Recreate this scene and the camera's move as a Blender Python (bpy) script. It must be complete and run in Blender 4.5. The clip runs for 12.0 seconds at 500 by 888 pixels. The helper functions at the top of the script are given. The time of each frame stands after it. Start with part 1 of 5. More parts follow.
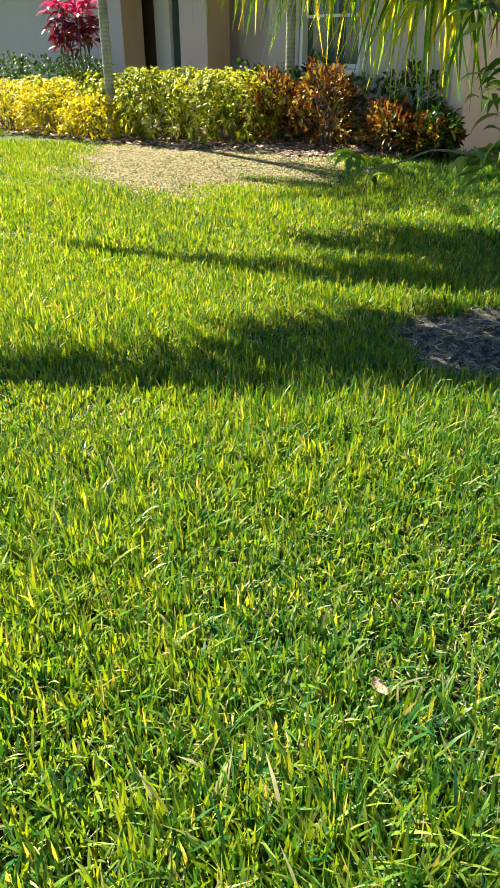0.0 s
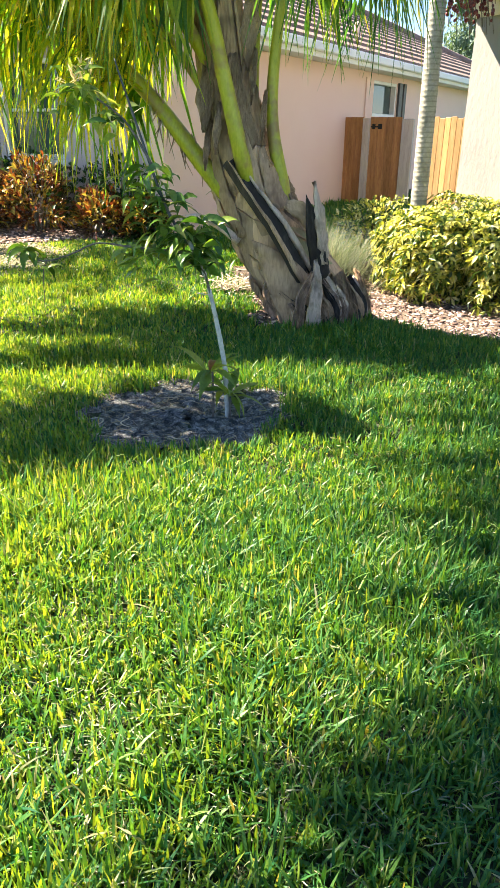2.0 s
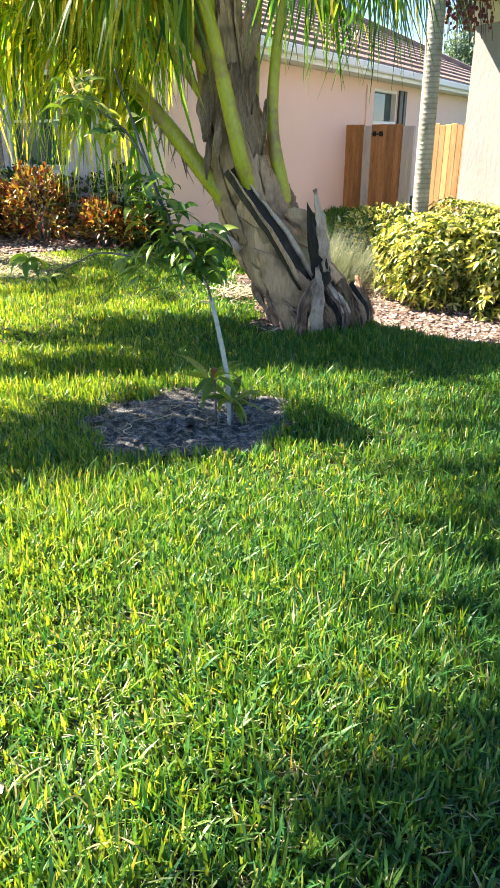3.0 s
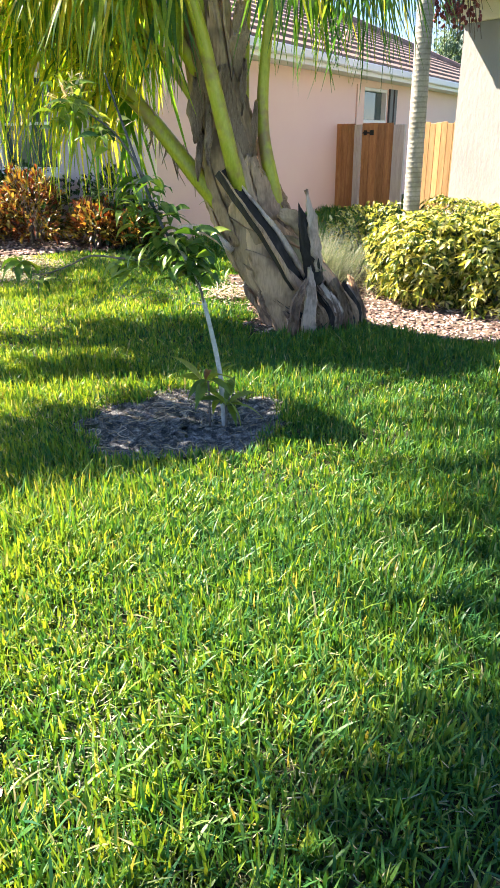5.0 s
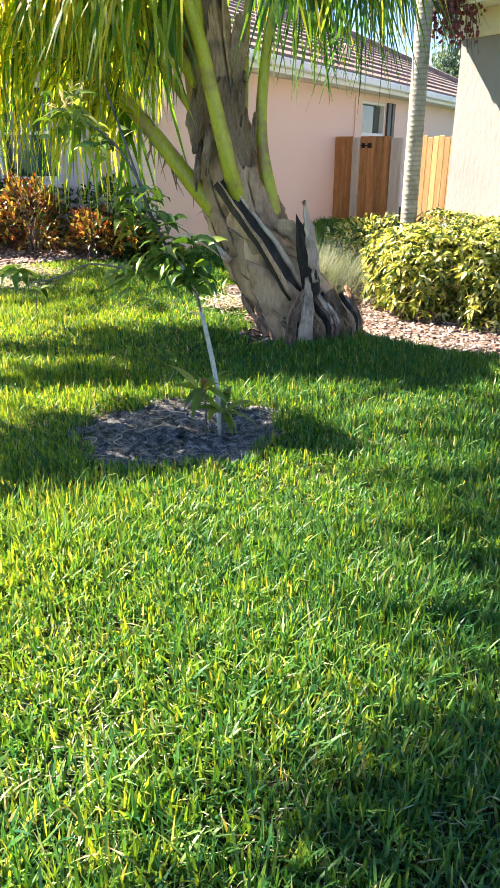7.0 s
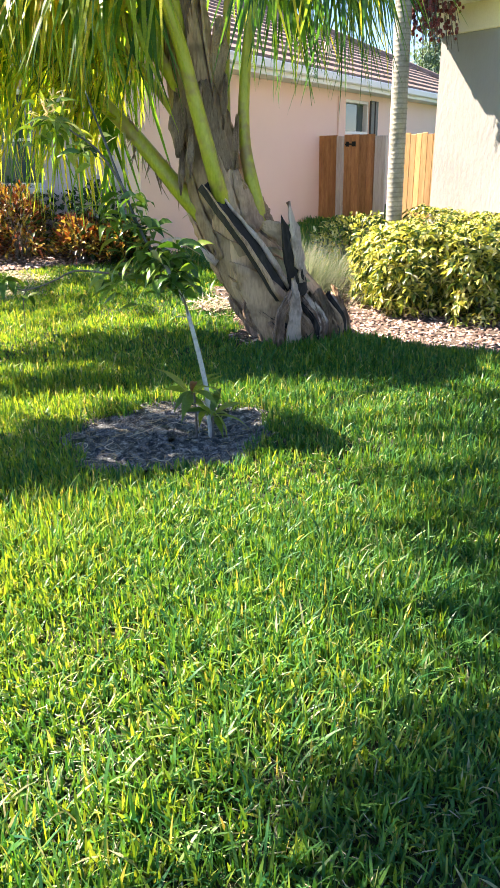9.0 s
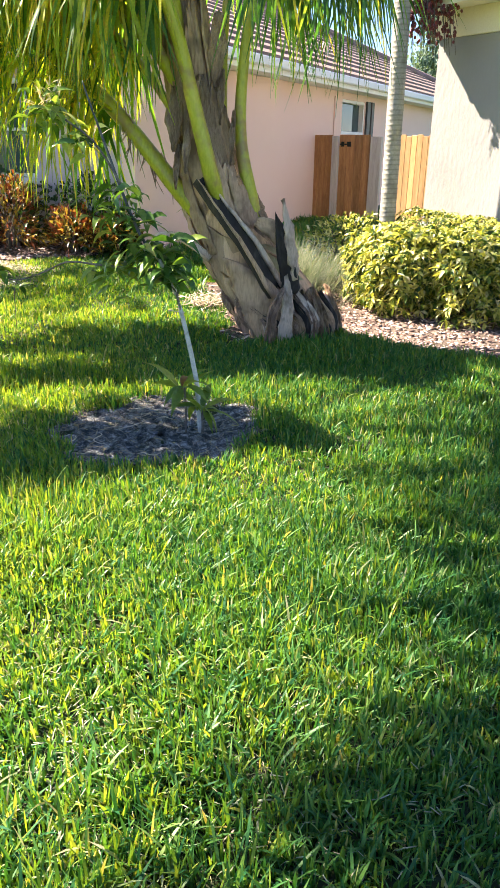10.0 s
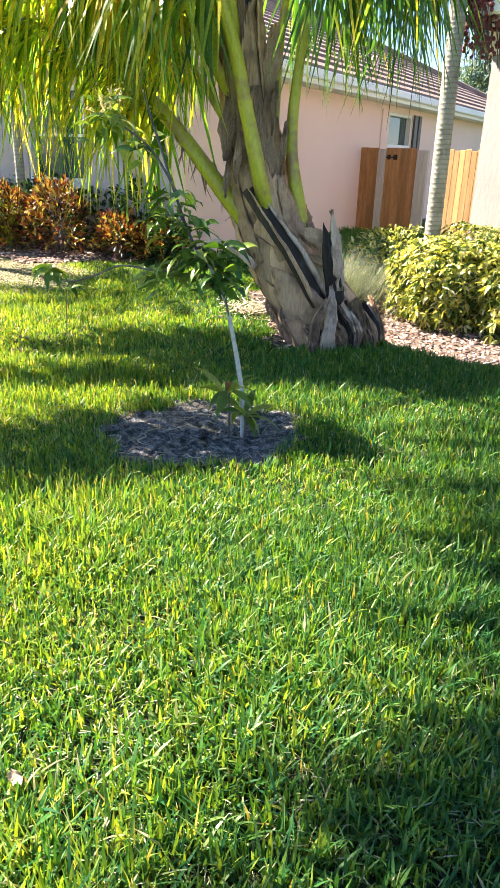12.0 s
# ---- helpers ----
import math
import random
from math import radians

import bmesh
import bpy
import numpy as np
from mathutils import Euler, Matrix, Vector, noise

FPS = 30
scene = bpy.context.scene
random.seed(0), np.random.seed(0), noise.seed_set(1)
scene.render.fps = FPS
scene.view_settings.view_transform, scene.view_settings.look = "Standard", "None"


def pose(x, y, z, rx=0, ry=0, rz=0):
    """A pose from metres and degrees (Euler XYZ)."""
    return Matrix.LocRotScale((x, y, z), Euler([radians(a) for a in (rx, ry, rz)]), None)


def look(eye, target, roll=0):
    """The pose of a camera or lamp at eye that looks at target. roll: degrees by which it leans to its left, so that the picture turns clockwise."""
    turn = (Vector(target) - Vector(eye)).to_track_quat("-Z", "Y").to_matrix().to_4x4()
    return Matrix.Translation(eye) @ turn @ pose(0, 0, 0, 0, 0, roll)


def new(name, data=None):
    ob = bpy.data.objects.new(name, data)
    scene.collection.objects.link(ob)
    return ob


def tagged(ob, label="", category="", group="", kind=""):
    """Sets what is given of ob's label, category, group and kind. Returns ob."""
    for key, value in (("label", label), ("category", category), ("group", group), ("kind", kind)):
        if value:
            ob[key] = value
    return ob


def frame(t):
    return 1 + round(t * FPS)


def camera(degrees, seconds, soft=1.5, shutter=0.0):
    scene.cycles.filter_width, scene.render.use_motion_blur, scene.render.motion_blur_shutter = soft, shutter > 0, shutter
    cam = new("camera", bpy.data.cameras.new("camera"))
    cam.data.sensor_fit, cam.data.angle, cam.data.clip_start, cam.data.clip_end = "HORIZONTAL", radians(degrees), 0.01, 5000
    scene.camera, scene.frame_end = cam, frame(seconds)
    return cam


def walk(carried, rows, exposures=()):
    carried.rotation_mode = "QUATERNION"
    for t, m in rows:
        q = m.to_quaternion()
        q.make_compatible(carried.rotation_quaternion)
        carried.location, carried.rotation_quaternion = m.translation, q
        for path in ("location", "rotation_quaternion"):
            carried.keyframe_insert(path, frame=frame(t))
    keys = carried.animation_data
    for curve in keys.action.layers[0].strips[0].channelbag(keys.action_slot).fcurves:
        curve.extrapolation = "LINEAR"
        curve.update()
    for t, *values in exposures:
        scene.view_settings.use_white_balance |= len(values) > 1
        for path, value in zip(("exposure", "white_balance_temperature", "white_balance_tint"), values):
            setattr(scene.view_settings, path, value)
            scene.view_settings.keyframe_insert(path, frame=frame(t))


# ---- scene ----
cam = camera(39.1, 12.0, soft=1.1)
PATH = [
    (0, (0.082, -0.075, 1.404), (0.032, 1.665, 0.419), -0.2),
    (0.5, (0.249, -0.134, 1.44), (0.409, 1.615, 0.484), 1.2),
    (1, (0.471, -0.182, 1.466), (0.823, 1.568, 0.563), -0.8),
    (1.5, (0.59, -0.232, 1.506), (1.104, 1.508, 0.663), -0.8),
    (2, (0.571, -0.256, 1.519), (1.119, 1.487, 0.706), 0.6),
    (2.5, (0.578, -0.263, 1.523), (1.111, 1.486, 0.712), 0.3),
    (3, (0.579, -0.26, 1.522), (1.118, 1.495, 0.727), 0.0),
    (5, (0.582, -0.272, 1.534), (1.133, 1.478, 0.738), -0.6),
    (5.5, (0.579, -0.275, 1.535), (1.145, 1.478, 0.756), 0.1),
    (6, (0.568, -0.281, 1.533), (1.131, 1.473, 0.752), 0.7),
    (6.5, (0.567, -0.28, 1.547), (1.123, 1.485, 0.787), 0.4),
    (7, (0.584, -0.276, 1.531), (1.148, 1.481, 0.761), -0.0),
    (7.5, (0.583, -0.285, 1.538), (1.159, 1.471, 0.774), -0.1),
    (9.5, (0.597, -0.299, 1.545), (1.178, 1.452, 0.773), -1.6),
    (10, (0.587, -0.297, 1.535), (1.2, 1.441, 0.76), 0.4),
    (10.5, (0.579, -0.302, 1.541), (1.173, 1.452, 0.786), 0.6),
    (11, (0.565, -0.311, 1.548), (1.158, 1.459, 0.828), 1.8),
    (11.5, (0.539, -0.312, 1.551), (1.106, 1.466, 0.832), 1.8),
    (12, (0.515, -0.314, 1.534), (1.047, 1.461, 0.78), 1.7),
]
walk(cam, [(t, look(eye, target, roll)) for t, eye, target, roll in PATH],
     exposures=[(0.0, 1.72, 7000, 4), (0.7, 1.95, 6900, 6), (1.5, 2.42, 6700, 10), (2.5, 2.46, 6500, 17), (6.0, 2.45, 6400, 20), (12.0, 2.45, 6400, 20)])

# ---- light ----
SUN_HEADING, SUN_HEIGHT = -47.0, 47.0      # degrees to the right of +y, degrees above the horizon
sun_dir = Vector((math.sin(radians(SUN_HEADING)) * math.cos(radians(SUN_HEIGHT)),
                  math.cos(radians(SUN_HEADING)) * math.cos(radians(SUN_HEIGHT)), math.sin(radians(SUN_HEIGHT))))
world = bpy.data.worlds.new("sky")
scene.world = world
world.use_nodes = True
sky = world.node_tree.nodes.new("ShaderNodeTexSky")
sky.sky_type, sky.sun_disc = "NISHITA", False
sky.sun_elevation, sky.sun_rotation = radians(SUN_HEIGHT), radians(SUN_HEADING)
sky.dust_density, sky.ozone_density = 0.0, 6.0
back = world.node_tree.nodes["Background"]
back.inputs["Strength"].default_value = 0.055
world.node_tree.links.new(sky.outputs[0], back.inputs[0])
sun = new("sun", bpy.data.lights.new("sun", "SUN"))
sun.data.energy, sun.data.angle, sun.data.color = 5.5, radians(0.55), (1.0, 0.89, 0.68)
sun.matrix_world = look(sun_dir * 60, (0, 0, 0))


# ---- materials ----
def material(name, rough=0.7, metal=0.0):
    m = bpy.data.materials.new(name)
    m.use_nodes = True
    b = m.node_tree.nodes["Principled BSDF"]
    b.inputs["Roughness"].default_value, b.inputs["Metallic"].default_value = rough, metal
    return m, m.node_tree, b


def node(tree, kind, **values):
    n = tree.nodes.new(kind)
    for k, v in values.items():
        n.inputs[k].default_value = v
    return n


def ramp(tree, factor, stops):
    r = tree.nodes.new("ShaderNodeValToRGB")
    el = r.color_ramp.elements
    while len(el) < len(stops):
        el.new(0.5)
    for e, (p, c) in zip(el, stops):
        e.position, e.color = p, (*c, 1)
    tree.links.new(factor, r.inputs[0])
    return r.outputs[0]


def blend(tree, factor, a, b, mode="MIX"):
    n = tree.nodes.new("ShaderNodeMix")
    n.data_type, n.blend_type = "RGBA", mode
    for sock, v in ((n.inputs["Factor"], factor), (n.inputs["A"], a), (n.inputs["B"], b)):
        if isinstance(v, (int, float)):
            sock.default_value = v
        elif isinstance(v, tuple):
            sock.default_value = (*v, 1)
        else:
            tree.links.new(v, sock)
    return n.outputs["Result"]


def noise_at(tree, scale, detail=4.0, stretch=None, rough=0.55):
    co = tree.nodes.new("ShaderNodeTexCoord").outputs["Object"]
    if stretch:
        mp = tree.nodes.new("ShaderNodeMapping")
        mp.inputs["Scale"].default_value = stretch
        tree.links.new(co, mp.inputs["Vector"])
        co = mp.outputs[0]
    n = node(tree, "ShaderNodeTexNoise", Scale=scale, Detail=detail, Roughness=rough)
    tree.links.new(co, n.inputs["Vector"])
    return n.outputs["Fac"]


def bump(tree, bsdf, height, strength=0.4, distance=0.01):
    n = node(tree, "ShaderNodeBump", Strength=strength, Distance=distance)
    tree.links.new(height, n.inputs["Height"])
    tree.links.new(n.outputs[0], bsdf.inputs["Normal"])


def surface(name, stops, scale, fine, rough=0.8, strength=0.4, distance=0.01, stretch=None, stain=None, metal=0.0, vary=0.0):
    """A surface of colours spread by a coarse and a fine noise, with relief."""
    m, tree, b = material(name, rough, metal)
    coarse, grain = noise_at(tree, scale, 5, stretch), noise_at(tree, fine, 3, stretch)
    mid = tree.nodes.new("ShaderNodeMath")
    mid.operation = "MULTIPLY_ADD"
    mid.inputs[1].default_value = 0.45
    tree.links.new(grain, mid.inputs[0])
    half = tree.nodes.new("ShaderNodeMath")
    half.operation = "MULTIPLY"
    half.inputs[1].default_value = 0.55
    tree.links.new(coarse, half.inputs[0])
    tree.links.new(half.outputs[0], mid.inputs[2])
    col = ramp(tree, mid.outputs[0], stops)
    if stain:
        mask = ramp(tree, noise_at(tree, stain[0], 3), [(0.5, (0, 0, 0)), (0.68, (1, 1, 1))])
        col = blend(tree, mask, col, stain[1], "MIX")
    if vary:
        info = tree.nodes.new("ShaderNodeObjectInfo")
        shade = ramp(tree, info.outputs["Random"], [(0, (1 - vary,) * 3), (1, (1 + vary,) * 3)])
        col = blend(tree, 1.0, col, shade, "MULTIPLY")
    tree.links.new(col, b.inputs["Base Color"])
    bump(tree, b, grain, strength, distance)
    return m


def foliage(name, stops, rough=0.45, through_light=0.4, glow=(1.3, 1.25, 0.5), patch=None, gloss=0.4):
    """Leaves: each takes its colour from the stops by chance, and lets some light through."""
    m, tree, b = material(name, rough)
    geo = tree.nodes.new("ShaderNodeNewGeometry")
    info = tree.nodes.new("ShaderNodeObjectInfo")
    total, part_of = tree.nodes.new("ShaderNodeMath"), tree.nodes.new("ShaderNodeMath")
    part_of.operation = "FRACT"
    tree.links.new(geo.outputs["Random Per Island"], total.inputs[0])
    tree.links.new(info.outputs["Random"], total.inputs[1])
    tree.links.new(total.outputs[0], part_of.inputs[0])
    col = ramp(tree, part_of.outputs[0], stops)
    b.inputs["Specular IOR Level"].default_value = gloss
    if patch:
        mask = ramp(tree, noise_at(tree, patch[0], 3), [(0.42, (0, 0, 0)), (0.6, (1, 1, 1))])
        col = blend(tree, mask, col, patch[1], "MULTIPLY")
    grain = ramp(tree, noise_at(tree, 60, 2), [(0.3, (0.8,) * 3), (0.7, (1.15,) * 3)])
    col = blend(tree, 1.0, col, grain, "MULTIPLY")
    tree.links.new(col, b.inputs["Base Color"])
    warm = blend(tree, 1.0, col, glow, "MULTIPLY")
    tr = tree.nodes.new("ShaderNodeBsdfTranslucent")
    tree.links.new(warm, tr.inputs["Color"])
    mix = tree.nodes.new("ShaderNodeMixShader")
    mix.inputs[0].default_value = through_light
    tree.links.new(b.outputs[0], mix.inputs[1])
    tree.links.new(tr.outputs[0], mix.inputs[2])
    tree.links.new(mix.outputs[0], tree.nodes["Material Output"].inputs["Surface"])
    return m


M = {}
M["lawn_soil"] = surface("lawn_soil", [(0.3, (0.012, 0.017, 0.005)), (0.5, (0.025, 0.034, 0.010)), (0.7, (0.058, 0.060, 0.024))], 1.7, 60, 0.95, 0.8, 0.02)
lt = M["lawn_soil"].node_tree
lb = lt.nodes["Principled BSDF"]
near_col = lb.inputs["Base Color"].links[0].from_socket
away = lt.nodes.new("ShaderNodeVectorMath")
away.operation = "DISTANCE"
away.inputs[1].default_value = (0.9, 3.6, 0)
lt.links.new(lt.nodes.new("ShaderNodeTexCoord").outputs["Object"], away.inputs[0])
span = node(lt, "ShaderNodeMapRange")
span.inputs["From Min"].default_value, span.inputs["From Max"].default_value = 3.2, 4.2
lt.links.new(away.outputs["Value"], span.inputs["Value"])
turf = ramp(lt, noise_at(lt, 0.6, 6), [(0.3, (0.034, 0.066, 0.008)), (0.7, (0.060, 0.096, 0.012))])
lt.links.new(blend(lt, span.outputs[0], near_col, turf), lb.inputs["Base Color"])
M["bed_soil"] = surface("bed_soil", [(0.3, (0.05, 0.035, 0.025)), (0.5, (0.11, 0.08, 0.06)), (0.7, (0.2, 0.15, 0.12))], 5, 70, 0.95, 0.8, 0.02)
M["sand"] = surface("sandy_soil", [(0.38, (0.022, 0.024, 0.027)), (0.47, (0.07, 0.076, 0.082)), (0.55, (0.22, 0.23, 0.235)), (0.64, (0.52, 0.53, 0.53))], 22, 110, 0.95, 1.0, 0.03)
M["grass"] = foliage("grass", [(0.0, (0.022, 0.118, 0.044)), (0.4, (0.061, 0.197, 0.050)), (0.85, (0.136, 0.278, 0.056)), (0.96, (0.23, 0.31, 0.09)), (1.0, (0.48, 0.45, 0.28))], 0.42, 0.42, (2.1, 1.5, 0.26), patch=(1.1, (0.76, 0.88, 0.94)), gloss=0.3)
# Pale blades: dry grass, and sunlight on the lawn put into the colour.
M["pale_grass"] = foliage("dry_sunlit_grass", [(0.0, (0.145, 0.285, 0.040)), (0.5, (0.215, 0.345, 0.046)), (0.88, (0.29, 0.375, 0.07)), (0.94, (0.43, 0.41, 0.19)), (1.0, (0.58, 0.54, 0.36))], 0.45, 0.46, (1.65, 1.36, 0.28), gloss=0.3)
M["clipping"] = foliage("bleached_clipping", [(0.0, (0.20, 0.24, 0.12)), (0.6, (0.33, 0.35, 0.22)), (1.0, (0.48, 0.47, 0.34))], 0.8, 0.15, (1.1, 1.1, 0.9))
M["straw"] = foliage("palm_straw", [(0.0, (0.26, 0.20, 0.13)), (0.55, (0.50, 0.42, 0.30)), (1.0, (0.68, 0.60, 0.48))], 0.75, 0.12, (1.05, 1.0, 0.8))
M["dry_grass"] = foliage("dry_grass", [(0.0, (0.37, 0.31, 0.19)), (0.5, (0.41, 0.345, 0.22)), (0.9, (0.44, 0.38, 0.26)), (1.0, (0.36, 0.36, 0.13))], 0.8, 0.15, (1.1, 1.0, 0.8))

M["mulch"] = foliage("bark_mulch", [(0.0, (0.06, 0.035, 0.028)), (0.3, (0.20, 0.125, 0.10)), (0.6, (0.40, 0.27, 0.22)), (0.88, (0.60, 0.44, 0.37)), (1.0, (0.76, 0.64, 0.55))], 0.85, 0.0)
M["hedge"] = foliage("variegated_leaf", [(0.0, (0.022, 0.05, 0.010)), (0.33, (0.08, 0.14, 0.02)), (0.48, (0.36, 0.38, 0.05)), (0.8, (0.62, 0.58, 0.16)), (1.0, (0.84, 0.80, 0.50))], 0.4, 0.34, (1.2, 1.18, 0.5))
M["lime"] = foliage("lime_leaf", [(0.0, (0.052, 0.103, 0.010)), (0.3, (0.138, 0.215, 0.015)), (0.5, (0.378, 0.413, 0.026)), (0.85, (0.568, 0.542, 0.052)), (1.0, (0.671, 0.636, 0.172))], 0.4, 0.4, (1.032, 1.032, 0.430))
M["yellow"] = foliage("golden_leaf", [(0.0, (0.22, 0.27, 0.02)), (0.5, (0.58, 0.50, 0.02)), (1.0, (0.75, 0.62, 0.04))], 0.4, 0.4, (1.2, 1.1, 0.5))
M["croton"] = foliage("croton_leaf", [(0.0, (0.02, 0.03, 0.010)), (0.25, (0.06, 0.02, 0.012)), (0.42, (0.17, 0.042, 0.018)), (0.58, (0.30, 0.11, 0.028)), (0.74, (0.38, 0.27, 0.04)), (0.9, (0.44, 0.37, 0.09)), (1.0, (0.08, 0.12, 0.02))], 0.35, 0.3, (1.25, 1.0, 0.5))
M["green"] = foliage("dark_green_leaf", [(0.0, (0.012, 0.04, 0.01)), (0.6, (0.03, 0.08, 0.015)), (1.0, (0.06, 0.13, 0.025))], 0.35, 0.25)
M["ti"] = foliage("ti_leaf", [(0.0, (0.06, 0.012, 0.025)), (0.5, (0.14, 0.015, 0.04)), (1.0, (0.20, 0.03, 0.07))], 0.35, 0.3, (1.4, 1, 1))
M["ti_pink"] = foliage("ti_pink_leaf", [(0.0, (0.5, 0.03, 0.14)), (1.0, (0.8, 0.12, 0.32))], 0.35, 0.4, (1.2, 1, 1))
M["frond"] = foliage("palm_leaflet", [(0.0, (0.026, 0.10, 0.032)), (0.30, (0.10, 0.23, 0.038)), (0.56, (0.27, 0.36, 0.045)), (0.92, (0.48, 0.45, 0.05)), (1.0, (0.46, 0.34, 0.10))], 0.36, 0.62, (2.2, 1.95, 0.40), gloss=0.5)
# Darker copy of palm_leaflet: the shade on two fronds put into their colour.
M["shaded_frond"] = foliage("shaded_palm_leaflet", [(0.0, (0.024, 0.09, 0.030)), (0.5, (0.065, 0.18, 0.038)), (0.85, (0.17, 0.28, 0.045)), (1.0, (0.42, 0.40, 0.06))], 0.36, 0.5, (1.9, 1.8, 0.45), gloss=0.5)
M["petiole"] = surface("palm_petiole", [(0.3, (0.30, 0.30, 0.018)), (0.5, (0.47, 0.455, 0.030)), (0.7, (0.60, 0.54, 0.07))], 2.5, 40, 0.4, 0.2, 0.004, (1.5, 1.5, 0.5), stain=(6, (0.36, 0.24, 0.07)))
M["boot"] = surface("palm_sheath", [(0.36, (0.215, 0.127, 0.071)), (0.45, (0.44, 0.275, 0.160)), (0.56, (0.585, 0.38, 0.230)), (0.75, (0.70, 0.475, 0.30))], 2.2, 30, 0.8, 0.35, 0.008, (2.0, 2.0, 0.35), stain=(4.5, (0.235, 0.147, 0.09)), vary=0.30)
M["green_sheath"] = surface("live_sheath", [(0.36, (0.26, 0.25, 0.11)), (0.5, (0.40, 0.38, 0.18)), (0.7, (0.50, 0.45, 0.28))], 3, 34, 0.6, 0.25, 0.006, (2.0, 2.0, 0.35), stain=(5, (0.30, 0.21, 0.12)))
M["fibre"] = surface("palm_fibre", [(0.3, (0.124, 0.073, 0.039)), (0.45, (0.323, 0.201, 0.117)), (0.6, (0.522, 0.345, 0.215)), (0.75, (0.707, 0.501, 0.332))], 3.5, 45, 0.9, 1.0, 0.016, (2.6, 2.6, 0.4), vary=0.25)
M["root"] = foliage("dead_root", [(0.0, (0.08, 0.062, 0.05)), (0.5, (0.18, 0.145, 0.115)), (0.85, (0.32, 0.265, 0.21)), (1.0, (0.52, 0.45, 0.35))], 0.9, 0.0)
M["boot_dark"] = surface("dark_sheath", [(0.3, (0.020, 0.014, 0.012)), (0.5, (0.041, 0.031, 0.025)), (0.75, (0.144, 0.115, 0.092))], 2.5, 24, 0.85, 0.6, 0.012, (0.860, 1.275, 0.240))
M["boot_pale"] = surface("bleached_sheath", [(0.3, (0.389, 0.281, 0.207)), (0.5, (0.674, 0.500, 0.379)), (0.7, (0.860, 0.676, 0.517))], 6, 60, 0.85, 0.7, 0.01, (1.5, 1.5, 0.25), stain=(6, (0.207, 0.136, 0.095)))
M["skirt"] = surface("draped_sheath", [(0.3, (0.067, 0.040, 0.026)), (0.45, (0.228, 0.140, 0.093)), (0.57, (0.430, 0.275, 0.186)), (0.72, (0.753, 0.510, 0.356))], 7, 40, 0.85, 1.0, 0.02, (0.860, 2.548, 0.308))
M["ring_trunk"] = surface("ringed_palm_trunk", [(0.3, (0.21, 0.20, 0.18)), (0.5, (0.33, 0.32, 0.285)), (0.7, (0.43, 0.415, 0.375))], 4, 45, 0.85, 0.5, 0.008, stain=(5, (0.22, 0.22, 0.18)))
rt = M["ring_trunk"].node_tree
rb_ = rt.nodes["Principled BSDF"]
trunk_col = rb_.inputs["Base Color"].links[0].from_socket
split = rt.nodes.new("ShaderNodeSeparateXYZ")
rt.links.new(rt.nodes.new("ShaderNodeTexCoord").outputs["Object"], split.inputs[0])
turns = rt.nodes.new("ShaderNodeMath")
turns.operation, turns.inputs[1].default_value = "PINGPONG", 0.0275
rt.links.new(split.outputs["Z"], turns.inputs[0])
scar = ramp(rt, turns.outputs[0], [(0.0, (0.70, 0.68, 0.64)), (0.006, (0.84, 0.82, 0.79)), (0.011, (1, 1, 1))])
rt.links.new(blend(rt, 1.0, trunk_col, scar, "MULTIPLY"), rb_.inputs["Base Color"])
M["bark"] = surface("bark", [(0.3, (0.06, 0.05, 0.04)), (0.5, (0.13, 0.11, 0.09)), (0.7, (0.24, 0.21, 0.18))], 14, 90, 0.85, 0.6, 0.004)
M["pale_bark"] = surface("pale_bark", [(0.3, (0.30, 0.28, 0.24)), (0.5, (0.50, 0.48, 0.43)), (0.7, (0.66, 0.64, 0.58))], 18, 90, 0.8, 0.5, 0.003)
M["dark_bark"] = surface("dark_bark", [(0.3, (0.025, 0.028, 0.03)), (0.5, (0.06, 0.065, 0.065)), (0.7, (0.12, 0.12, 0.115))], 18, 90, 0.7, 0.4, 0.003)
M["sapling"] = foliage("sapling_leaf", [(0.0, (0.034, 0.093, 0.017)), (0.5, (0.085, 0.178, 0.025)), (0.9, (0.204, 0.281, 0.043)), (1.0, (0.289, 0.281, 0.068))], 0.28, 0.3, (1.3, 1.3, 0.4))
# Lighter copy of sapling_leaf: young growth, and sunlight put into the colour.
M["sunlit_sapling"] = foliage("sunlit_sapling_leaf", [(0.0, (0.11, 0.21, 0.04)), (0.5, (0.22, 0.33, 0.07)), (0.9, (0.36, 0.42, 0.12)), (1.0, (0.55, 0.52, 0.26))], 0.28, 0.35, (1.4, 1.35, 0.4))
M["young_leaf"] = foliage("young_leaf", [(0.0, (0.09, 0.17, 0.03)), (0.55, (0.24, 0.32, 0.05)), (0.92, (0.30, 0.36, 0.06)), (1.0, (0.26, 0.10, 0.03))], 0.3, 0.4, (1.2, 1.2, 0.4))
M["berry"] = surface("palm_fruit", [(0.3, (0.07, 0.012, 0.015)), (0.5, (0.16, 0.025, 0.028)), (0.7, (0.28, 0.07, 0.05))], 20, 60, 0.4, 0.1, 0.002)
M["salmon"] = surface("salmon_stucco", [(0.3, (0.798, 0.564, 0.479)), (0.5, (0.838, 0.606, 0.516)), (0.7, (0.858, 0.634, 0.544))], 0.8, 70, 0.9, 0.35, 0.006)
# Side wall's paint turned grey-mauve: the front's shade is in the colour.
M["shaded_front"] = surface("shaded_stucco", [(0.3, (0.43, 0.36, 0.37)), (0.5, (0.50, 0.42, 0.43)), (0.7, (0.55, 0.47, 0.475))], 0.8, 70, 0.9, 0.35, 0.006)
